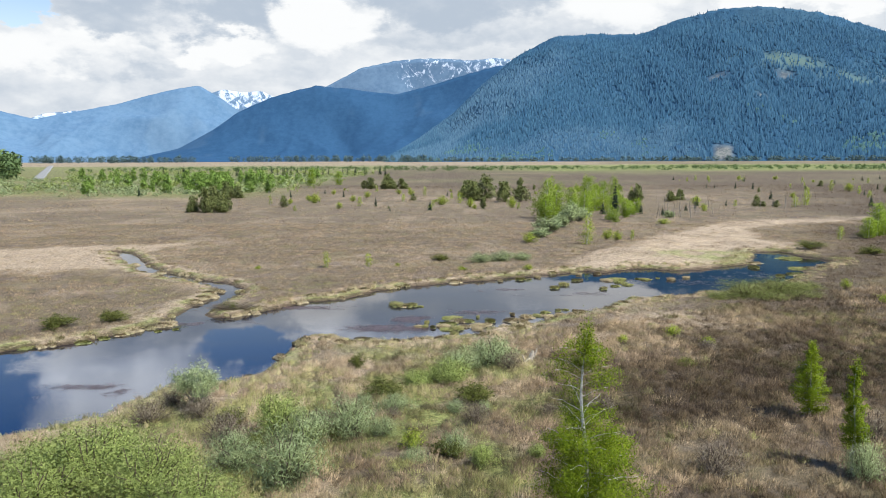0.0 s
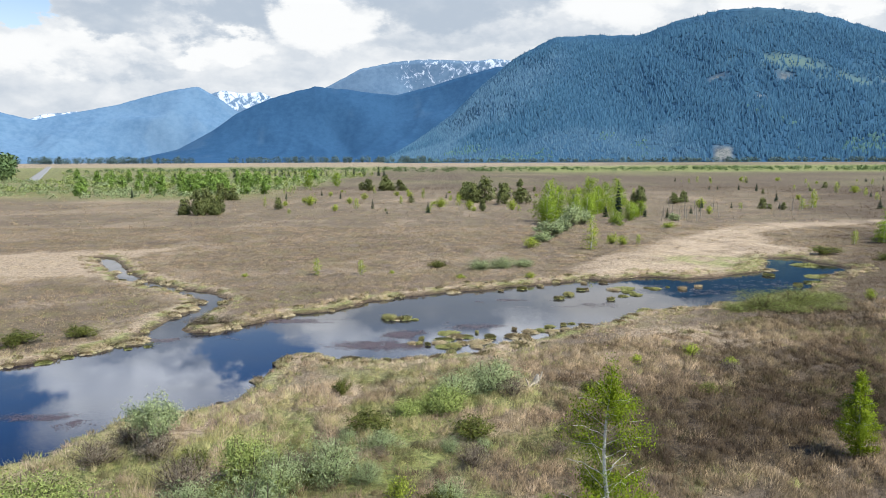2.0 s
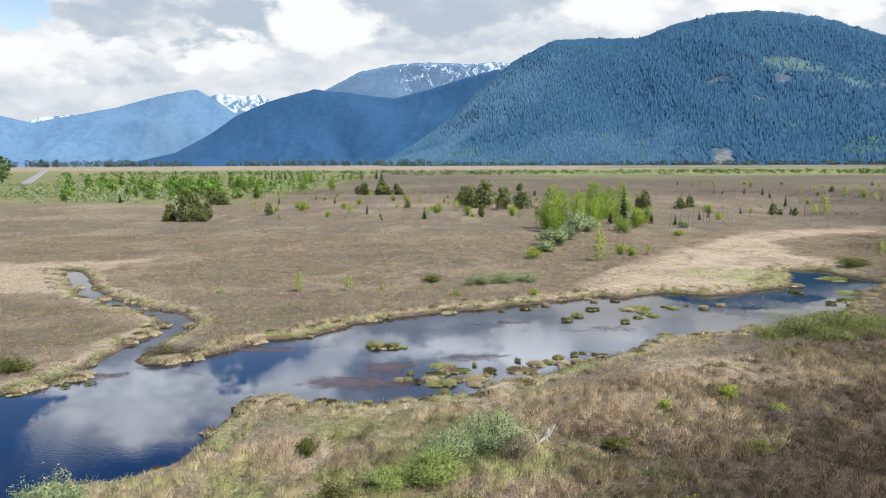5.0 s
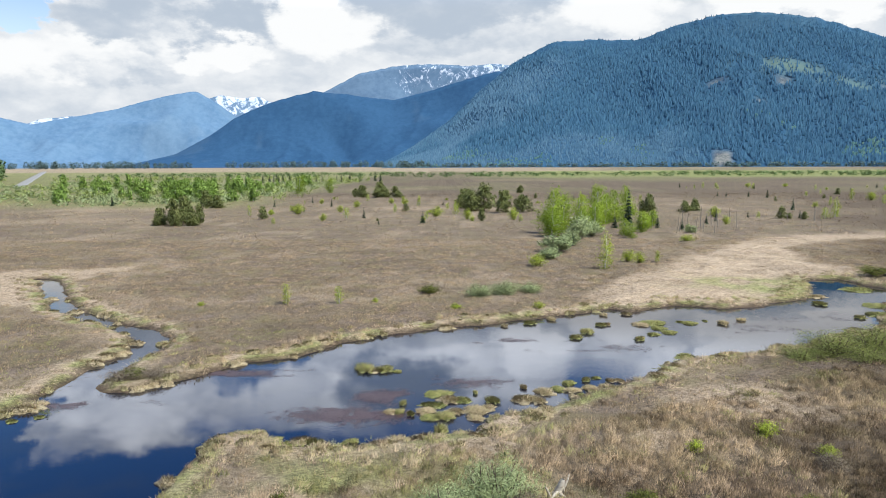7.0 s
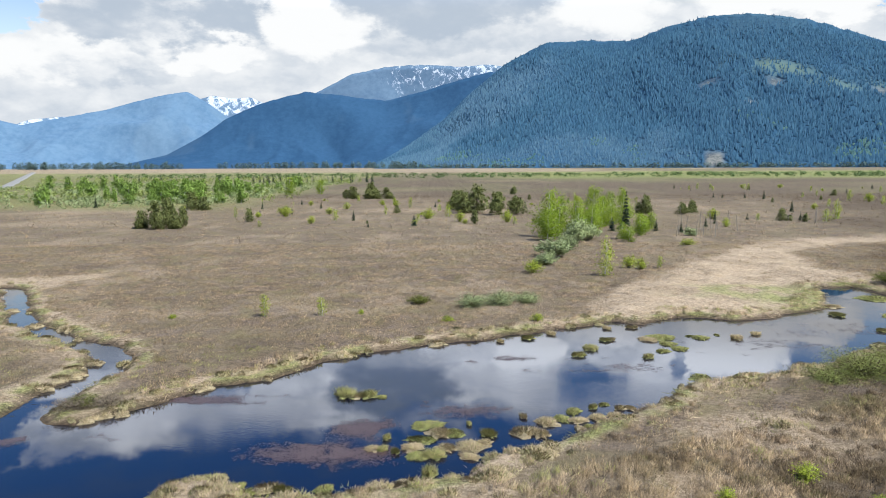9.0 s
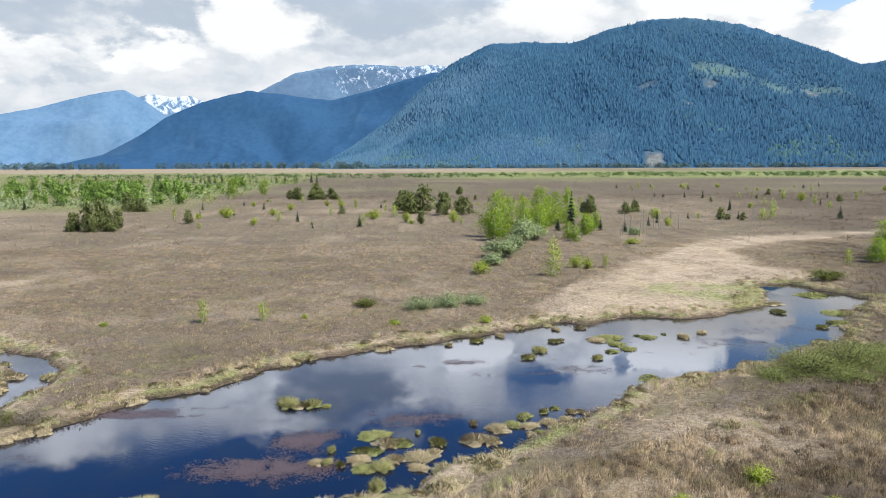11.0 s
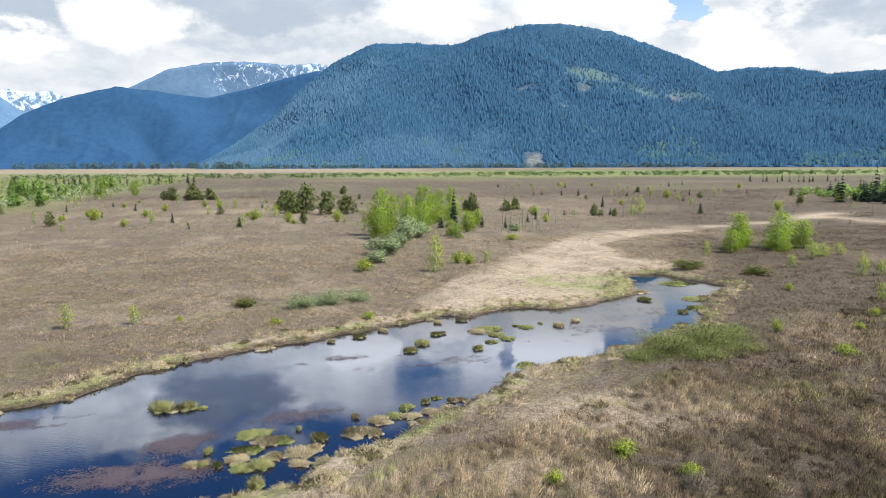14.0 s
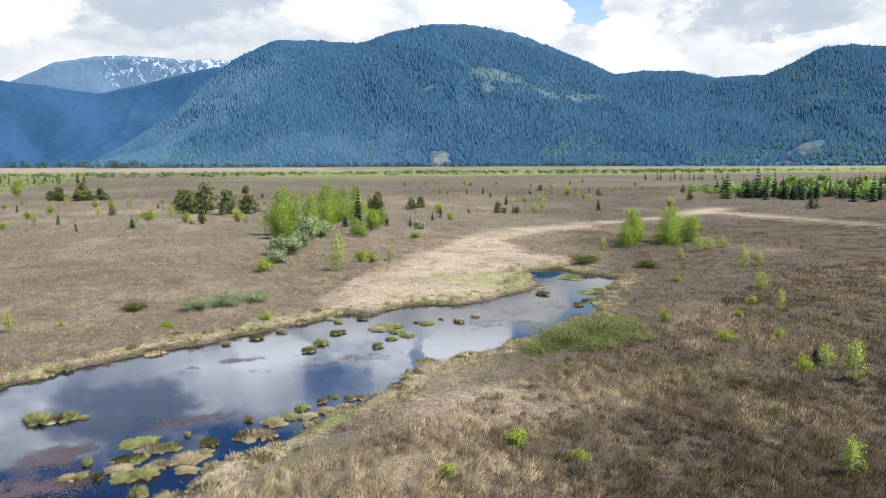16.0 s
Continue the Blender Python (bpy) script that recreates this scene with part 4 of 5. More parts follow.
spread_out(SWEET, [(-20.5, 53.9, 0.9, 2.0), (-18.2, 59.8, 0.6, 1.8), (-29, 53, 1.0, 3.0), (-26, 55.2, 1.0, 2.4), (1.6, 35.6, 1.0, 2.2), (-3.2, 36.6, 1.0, 2.4), (14.6, 42.0, 0.6, 1.5), (8.6, 43.0, 0.7, 1.4), (-0.4, 88.0, 0.9, 2.4), (50, 97, 1.2, 4.0), (55, 91, 1.2, 3.5)])
spread_out(OLIVE, [(-1.4, 29.8, 1.15, 1.0), (16.1, 49.2, 0.8, 1.2), (17.6, 46.6, 0.7, 0.9), (12.2, 47.6, 0.6, 0.8), (-5.4, 83.4, 0.6, 0.7), (9.6, 79.8, 0.7, 1.2), (2.2, 80.4, 0.6, 1.3), (38, 60.4, 0.9, 1.5), (42.5, 60, 1.0, 0.9), (49.8, 69.8, 0.8, 1.0), (45.6, 67, 0.7, 0.9),
                   (38.3, 67.2, 1.1, 1.0), (41.4, 134.5, 1.3, 2.3), (52.4, 82.8, 0.8, 0.9), (36.9, 52.8, 1.3, 1.2), (13.0, 107, 1.7, 2.5), (25.2, 109.4, 1.9, 1.8), (26.9, 110, 1.6, 1.7), (-21.6, 82.8, 0.5, 0.8)])

# smaller bushes scattered through the near bank
g = np.random.default_rng(12)
for i in range(26):
    src = (GREYISH, SWEET, LUSH, DRY)[i % 4][i % 2]
    x, y = -4 + 8.5 * g.normal() * 0.8, 31 + 6 * g.normal() * 0.7
    if y > 22 and float(bank(np.array([x]), np.array([y]))[0]) > 1.5:
        k = g.uniform(0.6, 1.1)
        copy_thing(src, at_place(x, y, k, g.uniform(0, 6), k * g.uniform(1.2, 1.8)) @ Matrix.Diagonal([1 / c for c in src.scale] + [1]))

# slender saplings on the plain
SAPLING = [make_birch("young birch sapling with yellow-green leaves on the bog", "birch saplings", 70 + i, 1.0, 0.24, 900, 0.029, SAPLING_LEAF, 0.10, 12, 0.12) for i in range(3)]
spread_out(SAPLING, [(-8.6, 82.4, 1.7, 1.9), (-13.6, 82.6, 2.0, 1.9), (21.1, 104.4, 4.4, 4.4), (29.1, 109.5, 1.6, 1.7), (55.9, 75.0, 1.8, 2.8), (49.5, 66.5, 1.9, 1.6), (39.0, 53.0, 1.6, 2.0), (38.1, 50.4, 2.5, 2.2), (27.3, 41.9, 1.5, 1.8), (28.2, 42.6, 1.0, 1.4),
                     (64.3, 96.7, 1.7, 2.4), (68.0, 89.6, 2.6, 2.6), (69.6, 88.6, 1.8, 2.4), (72, 101.8, 2.1, 4.0), (75, 103.4, 1.8, 3.6), (78, 104, 1.6, 3.4), (60.5, 108.5, 2.2, 2.2), (93.4, 184.6, 4.3, 4.6), (145, 268, 4.0, 4.0), (87.8, 178.5, 2.8, 3.4)])

# the birch copse in the middle of the plain and the pair to the east
COPSE = [make_birch("leafy birch with light green crown", "birches of the copse", 80 + i, 1.0, 0.36, 4000, 0.023, COPSE_LEAF, 0.04, 20, 0.125) for i in range(3)]
spread_out(COPSE, [(22.0, 150, 8.2, 8.0), (28.6, 160, 6.0, 6.4), (33.7, 167, 8.2, 7.2), (39.0, 175, 7.0, 6.6), (24.8, 156, 7.0, 6.0), (36.0, 170, 6.4, 5.6), (42.5, 178, 7.6, 5.6), (20.6, 144, 5.2, 6.0), (26.5, 148, 4.6, 5.4), (30.5, 154, 5.4, 5.6), (38.5, 151, 4.1, 5.0), (41.5, 158, 3.2, 4.4), (34, 146, 3.0, 3.6),
                   (69.0, 113.3, 5.3, 5.0), (71.2, 115.0, 3.8, 4.6), (75.4, 112.2, 5.3, 6.8), (78.4, 111.4, 4.2, 5.0), (66.2, 111.0, 3.2, 4.6), (73.0, 109.6, 3.4, 5.4), (-61, 332.6, 8.0, 7.0), (-49.8, 345, 6.4, 6.4), (34.2, 141.8, 2.6, 3.2), (44.8, 165, 3.4, 3.8)])
PALE_WILLOW = [make_shrub("pale grey-green willow at the foot of the copse", "copse willows", 90 + i, 1500, 0.05, WILLOW_LEAF, GREY_WOOD, 16) for i in range(2)]
spread_out(PALE_WILLOW, [(18.0, 121.5, 2.7, 5.4), (24.7, 138.8, 3.9, 4.4), (21.4, 130, 2.6, 3.6), (15.6, 113.6, 1.6, 3.4), (27.6, 143.6, 3.0, 4.0), (47.5, 150, 1.6, 2.4)])

# pines and spruces of the plain
PINE = [make_pine("dark bushy pine on the open bog", "bog pines", 100 + i) for i in range(3)]
CLUMPS = [(56.2, 207, 5.0, 5.6), (12.9, 215, 7.8, 9.6), (8.0, 231, 6.0, 7.4), (19.8, 230, 5.2, 6.6), (24.9, 229, 4.0, 3.6), (36.3, 336, 3.6, 4.4), (-23, 298, 6.3, 8.4), (-30, 300, 5.0, 7.0), (-17, 299, 4.6, 6.4), (-56, 169.5, 6.0, 5.6), (-59.5, 171, 4.0, 5.0), (-52.6, 170, 3.8, 4.4), (-55.6, 174, 6.6, 4.6), (-71.5, 237, 5.4, 5.6), (-66, 232, 4.2, 5.0), (10.1, 179, 3.2, 3.0), (80, 183, 3.0, 3.3),
                  (83.2, 178.8, 1.8, 2.6), (65, 205, 3.0, 4.4), (70, 212, 3.4, 4.0)]
g = np.random.default_rng(52)
rows = []
for x, y, tall, wide in CLUMPS:
    # a clump is several pines close together
    rows.append((x, y, tall, wide * 1.0))
    for _ in range(int(wide > 3) + int(wide > 4.2) + 2 * int(wide > 7)):
        rows.append((x + g.normal(0, 0.36) * wide, y + g.normal(0, 0.5) * wide, tall * g.uniform(0.45, 0.8), wide * g.uniform(0.65, 0.95)))
spread_out(PINE, rows)
FIR = [make_conifer("small dark spruce standing alone on the bog", "bog spruces", 110 + i, 11, 8, NEEDLE, 0.24) for i in range(2)]
spread_out(FIR, [(39.5, 164.3, 7.6, 5.0), (35.7, 160, 2.8, 3.4), (-12.6, 171, 1.1, 1.6), (73.5, 186, 1.7, 1.9), (84.3, 183, 2.1, 1.8), (122.8, 284.7, 3.1, 3.0), (118, 290, 2.6, 2.2), (108.9, 297, 1.9, 2.2), (112.3, 297, 1.8, 2.0), (222, 381, 2.6, 4.0), (-37, 205, 1.8, 2.2), (-17.9, 191, 2.6, 2.4), (-104, 246, 3.4, 3.2), (48.5, 158, 2.2, 2.4), (46.2, 171, 3.0, 2.8), (44.4, 160.5, 2.6, 2.6), (57, 168, 2.0, 2.2),
                 (66, 186, 2.4, 2.0), (62, 176, 1.8, 1.8), (39.4, 54.2, 1.1, 1.8), (40.6, 52.4, 1.0, 1.5)])

# scattered young growth round the copse and along the middle of the plain
g = np.random.default_rng(77)
for i in range(110):
    x, y = g.uniform(-70, 75), g.uniform(165, 300)
    if abs(x - 5) < 20 + 0.3 * (y - 165) + 30 * g.random() or g.random() < 0.25:
        kind = (SAPLING, FIR, PINE, OLIVE)[g.choice(4, p=[0.42, 0.24, 0.10, 0.24])]
        src = kind[i % 2]
        tall = g.uniform(0.9, 3.2)
        copy_thing(src, at_place(x, y, tall, g.uniform(0, 6), tall * g.uniform(0.8, 1.3)) @ Matrix.Diagonal([1 / k for k in src.scale] + [1]))

for i in range(70):
    x, y = g.uniform(70, 260), g.uniform(150, 420)
    kind = (SAPLING, FIR, PINE, OLIVE)[g.choice(4, p=[0.38, 0.34, 0.08, 0.20])]
    tall = g.uniform(1.0, 3.4)
    if 0.3 * y < x < 0.9 * y:
        copy_thing(kind[i % 2], at_place(x, y, tall, g.uniform(0, 6), tall * g.uniform(0.8, 1.3)) @ Matrix.Diagonal([1 / k for k in kind[i % 2].scale] + [1]))


def make_snag(seed):
    """A thin dead birch with a few broken twigs."""
    g = np.random.default_rng(seed)
    tree = thing("dead_sapling", "thin bare dead birch pole on the bog", "tree", "dead saplings")
    t = np.linspace(0, 1, 6)
    pieces = [tube(np.stack([0.04 * np.sin(3 * t + seed), 0.03 * np.sin(2 * t), t], -1), 0.022 * (1 - 0.7 * t), 5)]
    for i in range(5):
        s, a = g.uniform(0.3, 0.9), g.uniform(0, 6.28)
        pieces.append(tube(np.stack([np.cos(a) * 0.2 * t, np.sin(a) * 0.2 * t, s + 0.15 * t], -1), 0.008 * (1 - 0.7 * t), 4))
    part("trunk", sheet("trunk", *joined(pieces), GREY_WOOD, smooth=True), tree)
    return tree


spread_out([make_snag(1), make_snag(2)], [(47.5, 147, 3.4, 3), (50.5, 152, 2.6, 3), (53, 160, 4.2, 4), (58.5, 166, 3.0, 3), (55.5, 158, 2.2, 3), (44.6, 149, 2.4, 3), (78, 176, 2.6, 3), (81.5, 177, 2.2, 3), (63, 172, 2.6, 3), (46, 152, 3.0, 4), (49, 156, 3.6, 4), (51.5, 149, 2.8, 4), (56, 163, 3.8, 4), (60.5, 161, 3.2, 4), (52.5, 170, 4.0, 4), (66, 178, 3.0, 4), (83.5, 175, 3.4, 4), (86, 180, 3.0, 4)])

# ---- woods round the plain ----
WOOD_FIR = [make_conifer("dark pointed conifer at the edge of the wood", "conifer wood", 120 + i, 10, 7, NEEDLE, 0.19 + 0.03 * i) for i in range(3)]
SCRUB_LEAF = leaf_material("scrub_leaves", (0.14, 0.225, 0.045), (0.33, 0.46, 0.11))
FAR_BIRCH = [make_birch("slender green birch among scrub beyond the bog", "far birches", 140 + i, 1.0, 0.32, 700, 0.075, SCRUB_LEAF, 0.06, 9, 0.11) for i in range(3)]
g = np.random.default_rng(5)
rows = [(196.6, 216, 11.6, 10), (181.4, 214, 9.6, 8.6), (184.4, 200.6, 7.6, 8), (200.5, 181.5, 8.2, 9), (205.8, 179, 9, 8.4), (162, 163, 4.6, 6.4), (164.6, 163.6, 3.6, 5)]
for i in range(200):
    t = g.random()
    deep = g.random() ** 1.6
    rows.append((186 + 84 * t + 30 * deep + g.uniform(-5, 5), 214 - 66 * t + 46 * deep + g.uniform(-5, 5), g.uniform(3.2, 7.5) + 3 * (g.random() < 0.15), g.uniform(5, 9)))
rows += [(361 + g.uniform(-35, 20), 440 + g.uniform(-20, 20), g.uniform(3, 6), g.uniform(4, 6)) for _ in range(12)]
spread_out(WOOD_FIR, rows)
rows = []
for i in range(46):
    t = g.uniform(0.25, 1)
    k = g.uniform(4.5, 8.5)
    rows.append((196 + 100 * t + g.uniform(-6, 40), 232 - 62 * t + g.uniform(0, 66), k * 0.9, k * 1.1))
for i in range(85):
    k = g.uniform(3.6, 8.0)
    y = g.uniform(262, 460)
    # most of them in one thicket
    x = g.uniform(-0.5 * y, -78) if i % 3 == 0 else -0.31 * y + g.normal(0, 0.055) * y
    rows.append((x, y, k, k * g.uniform(0.7, 1.1)))
spread_out(FAR_BIRCH, rows)


def make_crowns(name, label, places, leaf_mat, seed, tufts=26, leaf=0.30):
    """A far stand of broad crowns, too many to count."""
    g = np.random.default_rng(seed)
    p = np.repeat(places[:, :3], tufts, axis=0)
    h, wd = np.repeat(places[:, 3], tufts), np.repeat(places[:, 4], tufts)
    d = g.normal(size=(len(p), 3))
    d /= np.linalg.norm(d, axis=1, keepdims=True)
    d *= g.uniform(0.55, 1.05, (len(p), 1))
    c = p + np.stack([d[:, 0] * wd * 0.5, d[:, 1] * wd * 0.5, h * (0.55 + 0.44 * d[:, 2])], -1)
    v, f = leaf_sprays(c, 1.0, g, 1.3)
    grow = (h * leaf)[:, None]
    v = np.repeat(c, 3, axis=0) + (v - np.repeat(c, 3, axis=0)) * np.repeat(grow, 3, axis=0)
    v[:, 2] = np.maximum(v[:, 2], 0.0)
    d = d + (0, 0, 0.5) + g.normal(0, 0.35, d.shape)
    d /= np.linalg.norm(d, axis=1, keepdims=True)
    return tagged(new(name, sheet(name, v, facing(v, f, d), leaf_mat, normals=np.repeat(d, 3, axis=0))), label, "woods", kind="stuff")


def stand(count, x0, x1, y0, y1, tall, wide, seed, skew=0.0):
    g = np.random.default_rng(seed)
    x, y = g.uniform(x0, x1, count), g.uniform(y0, y1, count)
    y = y + skew * (x - x0)
    # the gravel road and the view along it stay open
    keep = (fbm(x, y, 22, 3) > 0.40) & ~((x < -0.522 * y) & (x > -0.578 * y - 4) & (y > 432) & (y < 1500))
    x, y = x[keep], y[keep]
    n = len(x)
    h = g.uniform(*tall, n)
    return np.stack([x, y, np.full(n, 0.1), h, h * g.uniform(*wide, n)], -1)


FAR_LEAF = leaf_material("far_leaves", (0.075, 0.120, 0.045), (0.18, 0.25, 0.09), 0.2)
# leaf colour of the farthest tree lines, haze mixed in as blue-grey
HAZED_LEAF = leaf_material("far_hazed_leaves", (0.062, 0.105, 0.105), (0.130, 0.185, 0.160), 0.2)
# the green country to the west: willow scrub with birches over it
make_crowns("willow_thicket", "grey-green willow scrub beyond the bog", stand(1800, -330, -66, 240, 520, (1.0, 2.8), (1.3, 2.6), 1), WILLOW_LEAF, 1, 44, 0.2)
make_crowns("willow_thicket", "green leafy scrub beyond the bog", stand(900, -420, -55, 280, 700, (1.6, 3.8), (1.0, 1.8), 2), GREEN_LEAF, 2, 50, 0.17)
g = np.random.default_rng(15)
for i in range(36):
    src = WOOD_FIR[i % 3]
    x = g.uniform(-200, -40)
    copy_thing(src, at_place(x, 520 + g.uniform(-30, 60), g.uniform(4, 8), g.uniform(0, 6)) @ Matrix.Diagonal([1 / c for c in src.scale] + [1]))
wood = stand(900, -560, -262, 440, 680, (13, 21), (0.6, 0.9), 4)
make_crowns("hillside_wood", "dark green wood beside the gravel road", wood[wood[:, 0] < -0.578 * wood[:, 1] - 8], FAR_LEAF, 4, 100, 0.10)
# lines of scrub and trees far across the plain
make_crowns("hedge_scrub", "low green scrub in a far line", stand(1200, -420, 900, 720, 1000, (2.0, 4.2), (1.2, 2.4), 6), FAR_LEAF, 6, 24, 0.3)
make_crowns("hedge_scrub", "dark scrub far across the plain", stand(90, 400, 640, 660, 760, (3, 6), (0.9, 1.4), 7), FAR_LEAF, 7, 50, 0.18)
make_crowns("far_woods", "dark line of tall trees before the mountains", stand(170, -1350, -820, 2150, 2450, (13, 29), (0.5, 0.9), 8), HAZED_LEAF, 8, 110, 0.09)
make_crowns("far_woods", "dark line of tall trees before the mountains", stand(170, -760, -60, 2480, 2660, (13, 30), (0.5, 0.9), 9), HAZED_LEAF, 9, 110, 0.09)
make_crowns("far_woods", "dark trees along the foot of the mountain", stand(900, -150, 2300, 2480, 2600, (8, 20), (0.6, 1.0), 10, -0.22), HAZED_LEAF, 10, 26, 0.18)

make_crowns("wood_scrub", "green scrub filling the conifer wood", np.concatenate([stand(120, 196, 250, 222, 270, (2.5, 4.5), (0.9, 1.4), 12, -0.5), stand(220, 215, 340, 190, 260, (3, 6), (0.9, 1.4), 13, -0.35)]), SCRUB_LEAF, 12, 60, 0.15)

# gravel road along the wood
a, b = Vector((-258, 458, 0.2)), Vector((-830, 1530, 0.8))
s = (b - a).cross(Vector((0, 0, 1))).normalized()
prof = [(-6, -0.8), (-3.0, 0.3), (-2.6, 0.4), (2.6, 0.4), (3.0, 0.3), (6, -0.8)]
v = np.array([[*(a + (b - a) * t + s * o + Vector((0, 0, h)))] for t in np.linspace(0, 1, 12) for o, h in prof])
tagged(new("road", sheet("road", v, grid_faces(12, 6)[:, ::-1], ROAD)), "straight pale gravel road on a low dyke", "road", kind="structure")

# ---- hummocks and floating leaves in the water ----
HUMMOCK_ZONE = {"fringe": (0.75, 0.40), "mossy": (0.42, 0.78), "sedge": (0.90, 0.22), "grassy": (0.35, 0.66), "brown": (0.55, 0.22)}


def make_hummock(kind, label, seed, tall, blades_n, blade, blade_w):
    """A tussock one metre across: a lumpy dome with grass growing out of it."""
    g = np.random.default_rng(seed)
    tuft = thing("hummock", label, "hummock", "hummocks in the channel")
    a, r = np.meshgrid(np.linspace(0, 2 * np.pi, 18, endpoint=False), np.array([0.02, 0.14, 0.27, 0.38, 0.46, 0.5, 0.5]), indexing="ij")
    edge = 1 + 1.3 * (fbm(np.cos(a) * 3 + seed * 5, np.sin(a) * 3, 0.8, 3) - 0.5) * 2
    x, y = np.cos(a) * r * edge, np.sin(a) * r * edge
    z = tall * (1 - (r / 0.52) ** 3.2) + 0.10 * tall * (fbm(x * 9 + seed, y * 9, 1.0, 3) - 0.5) * 6 * (r < 0.45)
    z[:, -1] = -0.35
    v = np.stack([x, y, z], -1).reshape(-1, 3)
    i, j = np.meshgrid(np.arange(18), np.arange(6), indexing="ij")
    i, j = i.ravel(), j.ravel()
    k = (i + 1) % 18
    f = np.stack([i * 7 + j, i * 7 + j + 1, k * 7 + j + 1, k * 7 + j], -1)
    zone = np.zeros((len(v), 3))
    zone[:, :2] = HUMMOCK_ZONE[kind]
    zone[:, 2] = 0.85 * (v[:, 2] < 0.0)
    part("mound", sheet("mound", v, f, GROUND, zone, True), tuft)
    rr, aa = 0.47 * np.sqrt(g.random(blades_n)), g.uniform(0, 6.28, blades_n)
    p = np.stack([rr * np.cos(aa), rr * np.sin(aa), tall * (1 - (rr / 0.52) ** 3.2) - 0.02], -1)
    turn = g.uniform(0, 6.28, blades_n)
    wd = np.stack([np.cos(turn), np.sin(turn), 0 * turn], -1) * blade_w
    h = blade * g.uniform(0.4, 1.2, blades_n)
    tip = p + np.stack([np.cos(aa) * rr * h * 1.2 + g.normal(0, 0.2, blades_n) * h, np.sin(aa) * rr * h * 1.2 + g.normal(0, 0.2, blades_n) * h, h], -1)
    v = np.stack([p - wd, p + wd, tip], 1).reshape(-1, 3)
    zone = np.zeros((blades_n, 3))
    zone[:, 0] = np.clip(HUMMOCK_ZONE[kind][0] + g.normal(0, 0.25, blades_n), 0, 1)
    zone[:, 1] = np.clip(HUMMOCK_ZONE[kind][1] + g.normal(0, 0.25, blades_n), 0, 1)
    zone[:, 2] = 0.4 + 0.6 * g.random(blades_n)
    part("grass", sheet("grass", v, facing(v, np.arange(len(v)).reshape(-1, 3), (0.25, -0.7, 0.65)), BLADES, np.repeat(zone, 3, axis=0), normals=np.repeat(np.stack([np.cos(aa) * rr, np.sin(aa) * rr, 0.9 + 0 * rr], -1), 3, axis=0)), tuft)
    return tuft


TUSSOCK = {
    "M": make_hummock("mossy", "flat yellow-green mossy hummock standing in water", 1, 0.12, 800, 0.16, 0.014),
    "S": make_hummock("sedge", "pale straw-coloured sedge tussock standing in water", 2, 0.16, 900, 0.24, 0.013),
    "G": make_hummock("grassy", "grassy green tussock standing in water", 3, 0.22, 900, 0.4, 0.014),
    "B": make_hummock("brown", "brown withered tussock standing in water", 4, 0.16, 800, 0.42, 0.013),
}
ISLET = [(-4.1, 62, 1.5, "G"), (-3.4, 61.7, 0.9, "S"), (-2.8, 61.8, 1.0, "G"), (-2.0, 61.5, 0.6, "M")]
NEAR_TUFTS = [(0.7, 56.9, 1.6, "M"), (0.4, 55, 1.4, "M"), (0, 54, 1, "S"), (0.3, 53, 1.1, "M"), (1.3, 55.8, 1.2, "S"), (2, 55.8, 1.1, "M"), (1.6, 53.9, 0.9, "S"), (1, 53.1, 0.9, "G"), (2.7, 54.1, 1.3, "S"),
              (3.4, 54.5, 0.8, "S"), (2.6, 52.9, 1, "S"), (3.7, 55.6, 0.8, "G"), (3.8, 52.6, 1, "S"), (-1.3, 55.2, 0.5, "G"), (-1.9, 53.9, 0.65, "S"), (-1.4, 53.8, 0.5, "G")]
EAST_TUFTS = [(-0.8, 53.5, 0.4, "G"), (0.8, 51.2, 1, "G"), (2.8, 57, 0.25, "G"), (5.7, 58, 0.5, "B"), (5.5, 55.9, 1.4, "S"), (6.3, 55.6, 1.1, "S"), (6.8, 57.2, 1.2, "S"), (7.7, 57.7, 1.1, "M"), (8.5, 58.8, 1.2, "M"),
              (8.5, 57.4, 1, "S"), (9.6, 57.8, 1, "S"), (10.4, 59.9, 0.6, "M"), (9.7, 59.4, 0.5, "G"), (8.8, 56.5, 0.8, "M"), (11.7, 59.2, 0.7, "S"), (10.6, 58.1, 0.8, "S"), (11.1, 59.2, 0.5, "B")]
MID_TUFTS = [(11.1, 70.2, 0.9, "G"), (12.3, 72, 1.1, "G"), (13.9, 74.4, 0.7, "G"), (14.5, 74.6, 0.5, "B"), (15.8, 69.6, 0.8, "G"), (17.3, 71.2, 1.1, "M"), (18.7, 71.8, 1.3, "M"), (18.4, 75.1, 2.0, "M"), (17.2, 74.5, 1.4, "S"),
             (18.3, 73.2, 1.3, "M"), (20.8, 75.6, 0.6, "M"), (21.4, 75, 1.3, "M"), (23, 75.9, 0.5, "M"), (24.1, 74.8, 1, "B"), (26.1, 76, 0.7, "B"), (17.6, 64.7, 1.5, "M")]
